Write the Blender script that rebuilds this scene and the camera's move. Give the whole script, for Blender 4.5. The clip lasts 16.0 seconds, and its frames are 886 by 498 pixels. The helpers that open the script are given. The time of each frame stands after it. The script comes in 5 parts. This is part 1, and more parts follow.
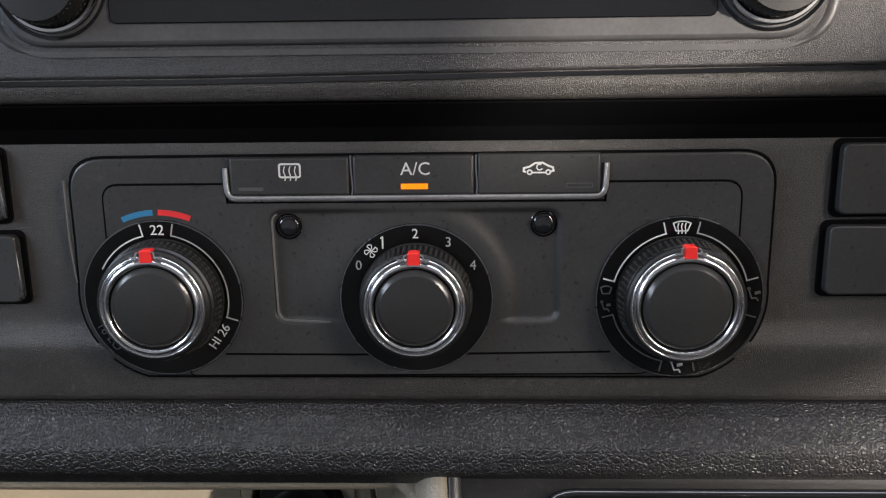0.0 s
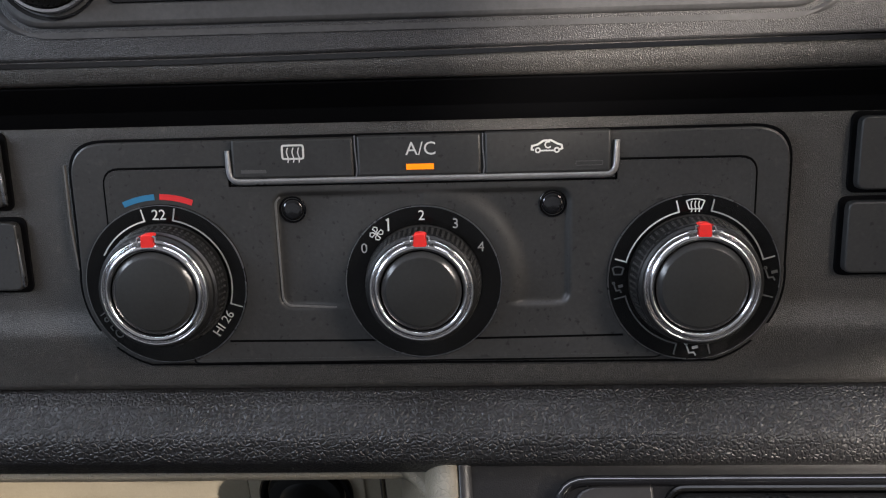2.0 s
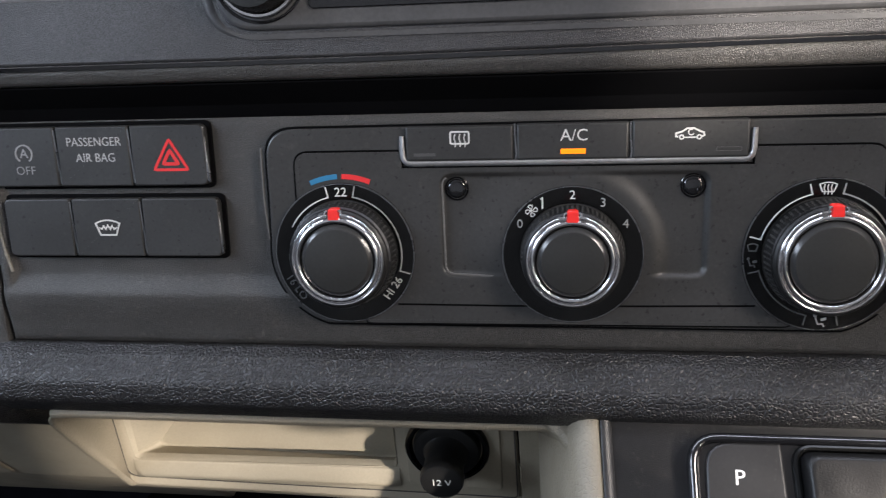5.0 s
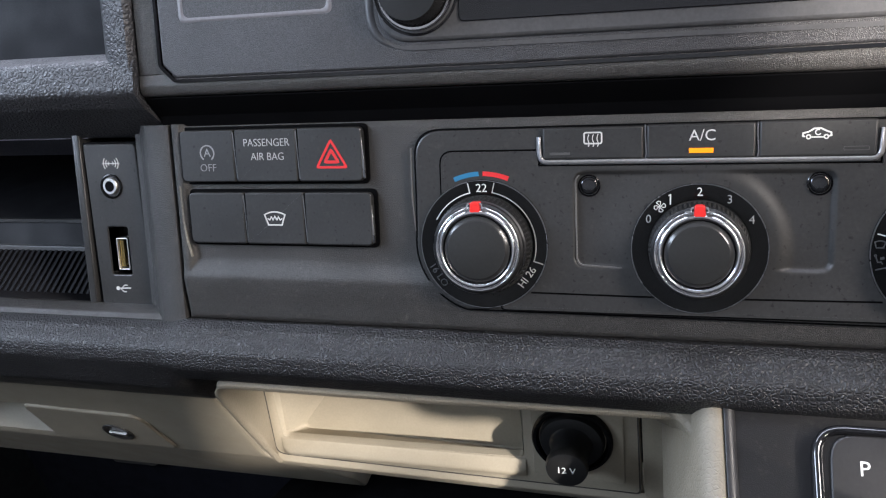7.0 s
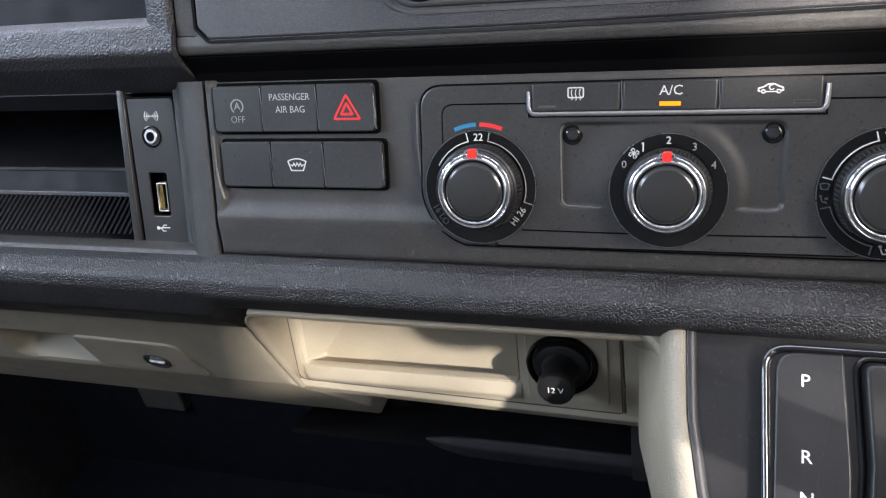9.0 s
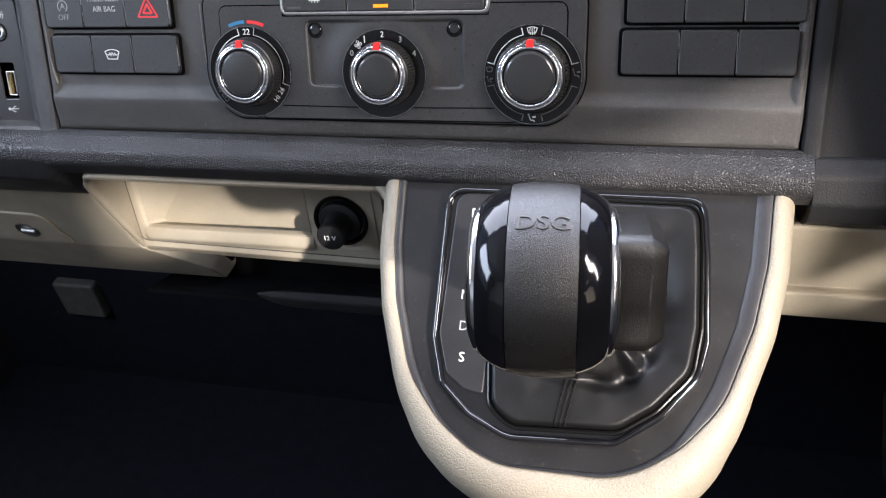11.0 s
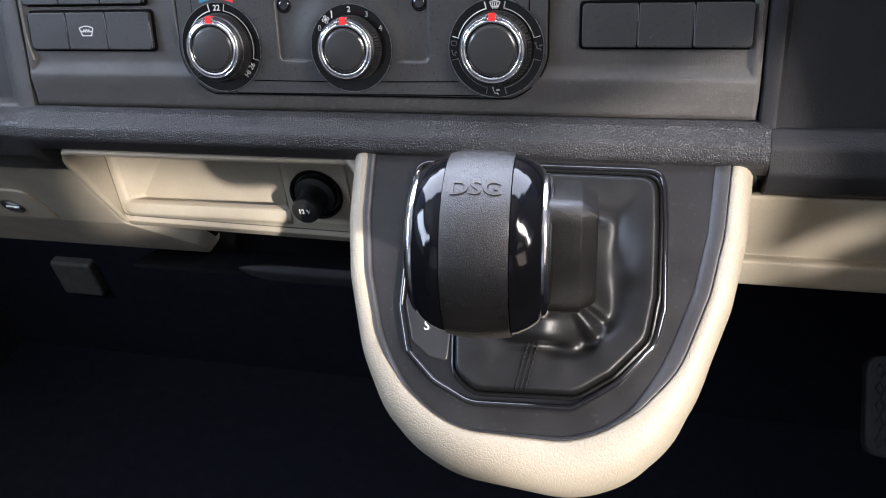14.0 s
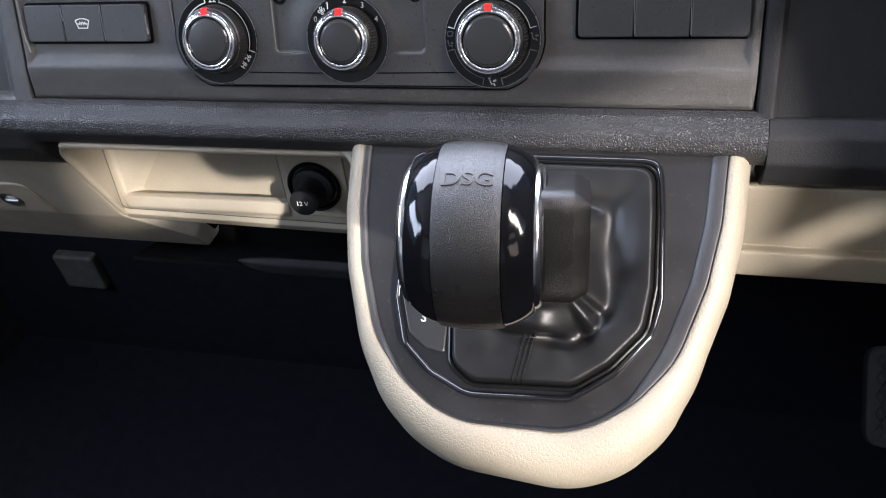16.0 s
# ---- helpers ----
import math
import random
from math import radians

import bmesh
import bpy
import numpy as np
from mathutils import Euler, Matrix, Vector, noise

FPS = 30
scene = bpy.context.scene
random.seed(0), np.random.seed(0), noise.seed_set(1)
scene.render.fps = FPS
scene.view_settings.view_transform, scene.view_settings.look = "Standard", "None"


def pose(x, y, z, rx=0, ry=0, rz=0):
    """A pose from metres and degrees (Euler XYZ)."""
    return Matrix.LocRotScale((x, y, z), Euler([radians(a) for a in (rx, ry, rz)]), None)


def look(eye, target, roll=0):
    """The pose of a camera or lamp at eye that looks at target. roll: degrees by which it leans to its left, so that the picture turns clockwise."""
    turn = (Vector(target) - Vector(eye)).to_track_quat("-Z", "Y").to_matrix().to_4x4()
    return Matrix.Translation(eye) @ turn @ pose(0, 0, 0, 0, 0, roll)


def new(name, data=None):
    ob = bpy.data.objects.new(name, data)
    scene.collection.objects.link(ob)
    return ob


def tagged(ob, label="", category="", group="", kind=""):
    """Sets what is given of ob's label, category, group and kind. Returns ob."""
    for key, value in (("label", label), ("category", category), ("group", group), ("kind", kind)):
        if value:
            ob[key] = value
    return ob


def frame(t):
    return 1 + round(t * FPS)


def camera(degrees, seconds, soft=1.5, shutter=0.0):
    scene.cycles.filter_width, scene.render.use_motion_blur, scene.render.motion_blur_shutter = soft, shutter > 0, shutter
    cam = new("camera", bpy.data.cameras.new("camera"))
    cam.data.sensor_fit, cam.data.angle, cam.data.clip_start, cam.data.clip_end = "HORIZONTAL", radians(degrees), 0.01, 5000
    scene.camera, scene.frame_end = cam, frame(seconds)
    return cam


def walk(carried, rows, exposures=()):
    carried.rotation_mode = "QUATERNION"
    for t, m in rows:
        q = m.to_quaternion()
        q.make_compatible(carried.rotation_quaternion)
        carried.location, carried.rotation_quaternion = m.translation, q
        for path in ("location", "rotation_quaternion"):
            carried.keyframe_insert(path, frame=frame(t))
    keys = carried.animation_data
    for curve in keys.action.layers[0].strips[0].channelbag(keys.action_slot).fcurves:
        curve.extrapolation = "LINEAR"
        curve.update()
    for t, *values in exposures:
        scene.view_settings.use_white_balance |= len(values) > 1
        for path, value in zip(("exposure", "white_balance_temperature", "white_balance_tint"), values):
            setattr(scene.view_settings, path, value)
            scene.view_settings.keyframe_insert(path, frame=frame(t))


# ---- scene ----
cam = camera(56.3, 16.0, soft=1.15, shutter=0.15)
# The dashboard frame: x to the right, y away from the viewer, z up along the leaning fascia.
BACK = 22.0
W = pose(0, 0, 1.05, -BACK)
PATH = [
    (0, (0.0147, -0.2294, 0.0679), (-0.0451, 1.721, -0.3705), -0.66),
    (0.5, (0.0136, -0.223, 0.0622), (-0.0571, 1.7281, -0.372), -0.96),
    (1, (0.0141, -0.2239, 0.0606), (-0.0597, 1.7289, -0.3651), -1.23),
    (1.5, (0.0147, -0.2248, 0.0598), (-0.0661, 1.728, -0.3646), -1.35),
    (2, (0.0158, -0.2257, 0.0603), (-0.073, 1.7268, -0.3638), -1.49),
    (2.5, (0.0159, -0.2274, 0.061), (-0.0759, 1.7243, -0.366), -1.52),
    (3, (0.0163, -0.2289, 0.0604), (-0.0841, 1.723, -0.3639), -1.56),
    (3.5, (0.0172, -0.23, 0.0621), (-0.1007, 1.7194, -0.3693), -1.55),
    (4, (0.0176, -0.2323, 0.0625), (-0.1292, 1.715, -0.3695), -1.52),
    (4.5, (0.0119, -0.2433, 0.064), (-0.1912, 1.694, -0.3893), -1.64),
    (5, (-0.0033, -0.2559, 0.0638), (-0.2859, 1.6716, -0.3887), -1.81),
    (5.2, (-0.0115, -0.2613, 0.0613), (-0.3195, 1.6665, -0.3728), -1.67),
    (7.3, (-0.0023, -0.2845, 0.0553), (-0.5892, 1.5923, -0.3095), -2.15),
    (7.5, (-0.0017, -0.2866, 0.0552), (-0.5961, 1.5869, -0.315), -2.19),
    (8, (0.0006, -0.2919, 0.0557), (-0.6083, 1.5739, -0.3294), -2.18),
    (8.5, (0.0033, -0.2982, 0.056), (-0.6154, 1.5576, -0.3601), -2.19),
    (9, (0.0157, -0.319, 0.0556), (-0.5966, 1.5288, -0.4038), -2.12),
    (9.5, (0.0528, -0.3451, 0.0536), (-0.5355, 1.4942, -0.4669), -2.08),
    (10, (0.0906, -0.3661, 0.0497), (-0.4563, 1.4699, -0.5249), -1.87),
    (10.2, (0.103, -0.3788, 0.0516), (-0.425, 1.4571, -0.5405), -1.75),
    (12.3, (0.1496, -0.4038, 0.0463), (-0.3337, 1.4276, -0.5959), -1.02),
    (12.5, (0.1508, -0.4032, 0.0471), (-0.3358, 1.4239, -0.6048), -1.14),
    (13, (0.1524, -0.4026, 0.0463), (-0.3404, 1.4199, -0.6139), -1.34),
    (13.5, (0.153, -0.4025, 0.0442), (-0.3452, 1.4195, -0.6134), -1.38),
    (14, (0.1544, -0.4021, 0.0456), (-0.3454, 1.4154, -0.6231), -1.55),
    (14.5, (0.1552, -0.4022, 0.0461), (-0.3479, 1.411, -0.6315), -1.73),
    (15, (0.1554, -0.4024, 0.0445), (-0.3481, 1.4104, -0.634), -1.77),
    (15.5, (0.156, -0.4015, 0.0427), (-0.3498, 1.412, -0.6322), -1.81),
    (16, (0.1573, -0.4008, 0.0449), (-0.3492, 1.4084, -0.6409), -1.85),
]
EXPOSURES = [(0, -0.46, 6550, 14), (3.5, -0.45, 6550, 14), (5, -0.14, 6400, 14), (7.5, 0.15, 6200, 14), (9, 0.31, 6250, 14), (10, 0.32, 6300, 15), (12.5, 0.27, 6150, 16), (16, 0.29, 6100, 16)]
walk(cam, [(t, W @ look(eye, target, roll)) for t, eye, target, roll in PATH], EXPOSURES)

# ---- light ----
world = bpy.data.worlds.new("world")
scene.world = world
world.use_nodes = True
sky = world.node_tree.nodes.new("ShaderNodeTexSky")
sky.sky_type, sky.sun_disc = "NISHITA", False
sky.sun_elevation, sky.sun_rotation = radians(21), radians(132)
world.node_tree.links.new(sky.outputs[0], world.node_tree.nodes["Background"].inputs[0])
world.node_tree.nodes["Background"].inputs[1].default_value = 0.1

SUN_FROM = Vector((0.87, -1.0, 0.12))
sun = new("sun", bpy.data.lights.new("sun", "SUN"))
sun.data.energy, sun.data.angle, sun.data.color = 8.5, radians(1.5), (1.0, 0.92, 0.80)
sun.matrix_world = W @ look((0.6, -0.9, 0.2), Vector((0.6, -0.9, 0.2)) - SUN_FROM)


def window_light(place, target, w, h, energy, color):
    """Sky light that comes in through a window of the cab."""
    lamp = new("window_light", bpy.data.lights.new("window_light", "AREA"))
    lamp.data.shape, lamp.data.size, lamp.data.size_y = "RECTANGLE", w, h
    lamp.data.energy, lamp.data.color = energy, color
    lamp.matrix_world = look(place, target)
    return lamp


window_light((-0.2, 0.42, 1.62), (-0.2, 0.42 - 0.66, 1.62 - 0.70), 1.6, 0.85, 45.0, (0.82, 0.88, 1.0))
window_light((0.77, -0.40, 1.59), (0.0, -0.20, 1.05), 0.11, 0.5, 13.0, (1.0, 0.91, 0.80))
window_light((-1.19, -0.42, 1.70), (0.0, -0.15, 1.05), 1.0, 0.32, 19.5, (0.74, 0.86, 1.0))


# ---- materials ----
def surface(name, base, rough=0.5, metal=0.0, grain=0.0, scale=2500.0, leather=0.0, cells=620.0, vary=0.15, coat=0.0, dust=0.0, spec=0.5, fine=900.0, speck=0.0, spots=0.0, crease=0.24, deep=0.28):
    """A procedural surface: base colour varied at two scales, fine grain or leather relief, and a little dust."""
    m = bpy.data.materials.new(name)
    m.use_nodes = True
    n, l = m.node_tree.nodes, m.node_tree.links
    b = n["Principled BSDF"]
    b.inputs["Metallic"].default_value = metal
    b.inputs["Coat Weight"].default_value = coat
    b.inputs["Coat Roughness"].default_value = 0.06
    b.inputs["Specular IOR Level"].default_value = spec
    tc = n.new("ShaderNodeTexCoord")

    def noise_tex(sc, detail):
        t = n.new("ShaderNodeTexNoise")
        t.inputs["Scale"].default_value, t.inputs["Detail"].default_value = sc, detail
        l.new(tc.outputs["Object"], t.inputs["Vector"])
        return t.outputs["Fac"]

    def ramp(fac, lo, hi, a, c):
        r = n.new("ShaderNodeMapRange")
        for k, v in zip(("From Min", "From Max", "To Min", "To Max"), (lo, hi, a, c)):
            r.inputs[k].default_value = v
        l.new(fac, r.inputs["Value"])
        return r.outputs["Result"]

    def mult(a, c):
        r = n.new("ShaderNodeMath")
        r.operation = "MULTIPLY"
        l.new(a, r.inputs[0])
        l.new(c, r.inputs[1])
        return r.outputs[0]

    large, small = noise_tex(38.0, 3.0), noise_tex(fine, 2.0)
    value = mult(ramp(large, 0.3, 0.7, 1 - vary, 1 + vary), ramp(small, 0.3, 0.7, 1 - max(speck, vary * 0.7), 1 + max(speck, vary * 0.7)))
    if spots:
        value = mult(value, ramp(noise_tex(620.0, 3.0), 0.30, 0.36, 1 - spots, 1.0))
    hsv = n.new("ShaderNodeHueSaturation")
    hsv.inputs["Color"].default_value = (*base, 1)
    l.new(value, hsv.inputs["Value"])
    color = hsv.outputs["Color"]
    if dust:
        motes = n.new("ShaderNodeTexNoise")
        motes.inputs["Scale"].default_value, motes.inputs["Detail"].default_value = 420.0, 5.0
        l.new(tc.outputs["Object"], motes.inputs["Vector"])
        mix = n.new("ShaderNodeMix")
        mix.data_type = "RGBA"
        l.new(ramp(motes.outputs["Fac"], 0.6, 0.85, 0.0, dust), mix.inputs["Factor"])
        l.new(color, mix.inputs[6])
        mix.inputs[7].default_value = (0.24, 0.22, 0.19, 1)
        color = mix.outputs[2]
    l.new(color, b.inputs["Base Color"])
    l.new(ramp(noise_tex(60.0, 4.0), 0.3, 0.7, max(0.02, rough * 0.85), min(1.0, rough * 1.15)), b.inputs["Roughness"])
    normal = None
    if leather:
        warp = n.new("ShaderNodeTexNoise")
        warp.inputs["Scale"].default_value, warp.inputs["Detail"].default_value = cells * 0.8, 2.0
        l.new(tc.outputs["Object"], warp.inputs["Vector"])
        add = n.new("ShaderNodeVectorMath")
        add.operation = "MULTIPLY_ADD"
        l.new(warp.outputs["Color"], add.inputs[0])
        add.inputs[1].default_value = (0.9 / cells,) * 3
        l.new(tc.outputs["Object"], add.inputs[2])
        v = n.new("ShaderNodeTexVoronoi")
        v.feature = "DISTANCE_TO_EDGE"
        v.inputs["Scale"].default_value = cells
        l.new(add.outputs[0], v.inputs["Vector"])
        bump = n.new("ShaderNodeBump")
        bump.inputs["Strength"].default_value, bump.inputs["Distance"].default_value = leather, deep / cells
        dome = n.new("ShaderNodeMapRange")
        dome.interpolation_type = "SMOOTHSTEP"
        dome.inputs["From Max"].default_value = crease
        l.new(v.outputs["Distance"], dome.inputs["Value"])
        l.new(dome.outputs["Result"], bump.inputs["Height"])
        normal = bump.outputs["Normal"]
    if grain:
        bump = n.new("ShaderNodeBump")
        bump.inputs["Strength"].default_value, bump.inputs["Distance"].default_value = min(1.0, grain), 0.35 * max(1.0, grain) / scale
        l.new(noise_tex(scale, 2.0), bump.inputs["Height"])
        if normal:
            l.new(normal, bump.inputs["Normal"])
        normal = bump.outputs["Normal"]
    if normal:
        l.new(normal, b.inputs["Normal"])
    return m


FASCIA = surface("grained_black_plastic", (0.047, 0.0445, 0.042), 0.36, grain=2.6, scale=3100, dust=0.3, fine=3000, speck=0.65)
PANEL = surface("satin_black_plastic", (0.036, 0.0355, 0.035), 0.36, grain=0.3, scale=3000, dust=0.10, spots=0.65)
BUTTON = surface("soft_black_plastic", (0.030, 0.030, 0.030), 0.44, grain=0.2, scale=3000, dust=0.08, spots=0.65)
DIAL = surface("dial_black_plastic", (0.005, 0.005, 0.005), 0.20, grain=0.1, scale=3500, spec=0.22)
# pale base for the worn opening edge and a painted glint
EDGE = surface("worn_and_glint_edge", (0.13, 0.125, 0.12), 0.32)
KNURL = surface("knurled_satin_plastic", (0.03, 0.029, 0.028), 0.28)
RUBBER = surface("black_rubber", (0.010, 0.010, 0.010), 0.45, grain=0.3, spec=0.4)
CAP = surface("dial_cap_plastic", (0.024, 0.024, 0.023), 0.36, grain=0.2, scale=3500)
GLOSS = surface("piano_black_plastic", (0.006, 0.006, 0.007), 0.10, coat=0.6, vary=0.05)
POCKET = surface("black_pocket_plastic", (0.012, 0.012, 0.014), 0.6, grain=0.3, scale=2000, spec=0.18)
# base lifted above POCKET to put veiling glare into the colour
POCKET_BACK = surface("hazed_black_plastic", (0.08, 0.08, 0.095), 0.7, grain=0.3, scale=2000, spec=0.1)
# near-black for gaps; also paints in the shade of slots and undersides
VOID = surface("gap_and_shade_black", (0.003, 0.003, 0.0035), 0.7, spec=0.05)
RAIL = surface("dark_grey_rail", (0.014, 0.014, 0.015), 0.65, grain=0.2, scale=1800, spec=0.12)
RADIO = surface("radio_grey_plastic", (0.075, 0.074, 0.076), 0.36, grain=0.15, scale=3000, dust=0.05)
DASH_FACE = surface("grained_dark_dash_plastic", (0.042, 0.041, 0.043), 0.40, grain=2.0, scale=3100, dust=0.15, fine=3000, speck=0.5)
CHROME = surface("polished_chrome", (0.72, 0.71, 0.72), 0.19, metal=1.0, vary=0.03)
BEVEL = surface("polished_black_bevel", (0.05, 0.05, 0.05), 0.22, metal=0.4, vary=0.05)
DARK_CHROME = surface("dark_satin_chrome", (0.30, 0.30, 0.31), 0.28, metal=1.0, vary=0.05)
LEATHER = surface("black_grained_vinyl", (0.021, 0.0206, 0.0215), 0.35, leather=0.95, cells=720, grain=0.5, scale=2600, crease=0.30, deep=0.22)
# same skin as LEATHER, its base raised for the stronger light up there
DASH_PAD = surface("black_pebbled_vinyl_lit", (0.034, 0.0335, 0.036), 0.44, leather=0.7, cells=600, grain=0.4, scale=2600, crease=0.34, deep=0.2)
# smooth skin, darkened further for the shade on the driver side
SMOOTH_VINYL = surface("smooth_black_vinyl", (0.012, 0.012, 0.013), 0.62, leather=0.2, cells=700, spec=0.3)
CREAM = surface("cream_plastic", (0.285, 0.251, 0.190), 0.55, grain=0.4, scale=1800, vary=0.06)
CREAM_SKIN = surface("cream_grained_vinyl", (0.248, 0.217, 0.164), 0.53, leather=0.5, cells=520, vary=0.06, crease=0.18, deep=0.12)
PLATE = surface("grained_console_plastic", (0.0105, 0.0102, 0.0108), 0.36, grain=0.45, scale=2600, dust=0.1, spec=0.4)
# paler copy of PLATE: sun on the bevel put into its colour
PLATE_BEVEL = surface("sunlit_console_bevel", (0.026, 0.0255, 0.027), 0.38, grain=0.45, scale=2600, dust=0.1)
BAR = surface("satin_silver_plastic", (0.42, 0.42, 0.43), 0.30, metal=0.5, vary=0.12)
FLANK = surface("gloss_black_flank", (0.004, 0.004, 0.005), 0.09, vary=0.05, spec=0.33)
STRIP = surface("satin_selector_plastic", (0.014, 0.014, 0.015), 0.36, grain=0.2, scale=3000, dust=0.05, spec=0.45)
BOOT = surface("soft_black_leather", (0.0048, 0.0048, 0.0050), 0.40, leather=0.10, cells=1000, spec=0.35)
KNOB_SKIN = surface("knob_leather", (0.0075, 0.0068, 0.0062), 0.31, leather=0.4, cells=1900, grain=1.0, scale=4600, spots=0.2, spec=0.7)
HARD = surface("grained_brown_black_plastic", (0.0075, 0.0068, 0.006), 0.34, leather=0.3, cells=1900, grain=1.0, scale=4200, spec=0.5)
FOOT = surface("black_console_foot", (0.022, 0.022, 0.022), 0.7, grain=0.3, scale=900, spec=0.3)
CARPET = surface("black_carpet", (0.011, 0.011, 0.015), 0.95, grain=1.0, scale=500, spec=0.05)
DARK_CAB = surface("black_cab_lining", (0.03, 0.03, 0.03), 0.8, grain=0.3, scale=600)
HEADLINER = surface("pale_headliner", (0.34, 0.335, 0.325), 0.9, grain=0.3, scale=600)
CAB = surface("grey_cab_lining", (0.07, 0.069, 0.067), 0.8, grain=0.3, scale=600)
WHITE = surface("white_print", (0.66, 0.66, 0.64), 0.5, vary=0.02)
PALE = surface("pale_grey_print", (0.46, 0.46, 0.46), 0.5, vary=0.02)
GREY = surface("grey_print", (0.30, 0.30, 0.30), 0.5, vary=0.02)
DIM = surface("faint_print", (0.075, 0.075, 0.075), 0.5, vary=0.05)
BLUE = surface("blue_print", (0.03, 0.20, 0.38), 0.4, vary=0.03)
RED = surface("red_print", (0.74, 0.033, 0.036), 0.4, vary=0.03)
POINTER = surface("red_pointer_plastic", (0.85, 0.03, 0.025), 0.3, vary=0.05)
GOLD = surface("gold_contacts", (0.72, 0.52, 0.20), 0.25, metal=1.0, vary=0.05)
STEEL = surface("nickel_steel", (0.70, 0.68, 0.65), 0.38, metal=1.0, vary=0.05)


def glowing(name, color, strength):
    m = bpy.data.materials.new(name)
    m.use_nodes = True
    b = m.node_tree.nodes["Principled BSDF"]
    b.inputs["Base Color"].default_value = (*color, 1)
    b.inputs["Emission Color"].default_value = (*color, 1)
    b.inputs["Emission Strength"].default_value = strength
    return m


AMBER = glowing("amber_indicator", (1.0, 0.27, 0.0), 0.8)

# ---- building tools ----
# local coordinates a (right), b (up along the surface), h (out of the surface)
FR = Matrix(((1, 0, 0, 0), (0, 0, -1, 0), (0, 1, 0, 0), (0, 0, 0, 1)))


def facing(y, z, by, bz):
    """The frame of a surface through (0, y, z) whose upward direction is (0, by, bz)."""
    k = math.hypot(by, bz)
    by, bz = by / k, bz / k
    return Matrix(((1, 0, 0, 0), (0, by, -bz, y), (0, bz, by, z), (0, 0, 0, 1)))


CON = facing(-0.018, -0.063, 0.548, 0.837)
TRAY = facing(0.0403, -0.0570, -0.290, 0.957)
SLOPE = facing(0.0163, -0.0555, -0.669, 0.743)
BASE = {}


def thing(name, loc, label, category, group="", kind=""):
    e = new(name)
    e.empty_display_size = 0.02
    e.matrix_basis = W @ Matrix.Translation(loc)
    BASE[e.name] = Vector(loc)
    return tagged(e, label, category, group, kind)


def finish(name, bm, material, fr, base, smooth):
    bmesh.ops.transform(bm, matrix=Matrix.Translation(-base) @ fr, verts=bm.verts)
    bmesh.ops.recalc_face_normals(bm, faces=bm.faces)
    me = bpy.data.meshes.new(name)
    bm.to_mesh(me)
    bm.free()
    me.materials.append(material)
    me.polygons.foreach_set("use_smooth", [True] * len(me.polygons))
    me.set_sharp_from_angle(angle=radians(smooth))
    me.polygons.foreach_set("use_smooth", [len(p.vertices) == 4 for p in me.polygons])
    return me


def part(name, bm, material, parent, label="", fr=None, smooth=32):
    """Links a bmesh as one mesh object under a thing or under a part."""
    root = parent
    while root.parent:
        root = root.parent
    ob = new(name, finish(name, bm, material, fr or Matrix(), BASE[root.name], smooth))
    ob.parent = parent
    return tagged(ob, label)


def arc(ca, cb, r, a0, a1, n=24):
    return [(ca + r * math.cos(radians(a0 + (a1 - a0) * i / n)), cb + r * math.sin(radians(a0 + (a1 - a0) * i / n))) for i in range(n + 1)]


def polar(c, r, q):
    return (c[0] + r * math.cos(radians(q)), c[1] + r * math.sin(radians(q)))


def fillet(pts, closed=True, n=5):
    """Rounds the corners of a polyline of (a, b, radius)."""
    out = []
    k = len(pts)
    for i, (a, b, r) in enumerate(pts):
        if r <= 0 or (not closed and i in (0, k - 1)):
            out.append((a, b))
            continue
        p, u, v = Vector((a, b)), Vector(pts[i - 1][:2]), Vector(pts[(i + 1) % k][:2])
        d1, d2 = (u - p), (v - p)
        l1, l2 = d1.length, d2.length
        d1, d2 = d1 / l1, d2 / l2
        half = d1.angle(d2) / 2
        t = min(r / math.tan(half), l1 * 0.49, l2 * 0.49)
        p1, p2 = p + d1 * t, p + d2 * t
        for j in range(n + 1):
            s = j / n
            q = p1 * (1 - s) ** 2 + p * (2 * s * (1 - s)) + p2 * s * s
            out.append((q.x, q.y))
    return out


def rrect(a0, b0, a1, b1, r, n=5):
    return fillet([(a0, b0, r), (a1, b0, r), (a1, b1, r), (a0, b1, r)], n=n)


def area2(pts):
    return sum(p[0] * q[1] - q[0] * p[1] for p, q in zip(pts, pts[1:] + pts[:1]))


def inset(pts, d):
    """The closed outline moved inwards by d."""
    sign = 1 if area2(pts) > 0 else -1
    out, k = [], len(pts)
    for i in range(k):
        p, u, v = Vector(pts[i]), Vector(pts[i - 1]), Vector(pts[(i + 1) % k])
        e1, e2 = (p - u), (v - p)
        if e1.length < 1e-9 or e2.length < 1e-9:
            out.append(tuple(p))
            continue
        n1, n2 = Vector((-e1.y, e1.x)).normalized(), Vector((-e2.y, e2.x)).normalized()
        m = n1 + n2
        m = m / max(m.length_squared / 2, 0.35)
        p = p + m * (d * sign)
        out.append((p.x, p.y))
    return out


def loops(bm, rings, cap0=True, cap1=True, closed=True):
    """Skins a list of rings of 3D points."""
    vs = [[bm.verts.new(p) for p in ring] for ring in rings]
    k = len(vs[0])
    for r0, r1 in zip(vs, vs[1:]):
        for i in range(k if closed else k - 1):
            j = (i + 1) % k
            bm.faces.new((r0[i], r0[j], r1[j], r1[i]))
    if cap0:
        bm.faces.new(vs[0][::-1])
    if cap1:
        bm.faces.new(vs[-1])
    return bm


def at_h(pts, h):
    return [(a, b, h) for a, b in pts]


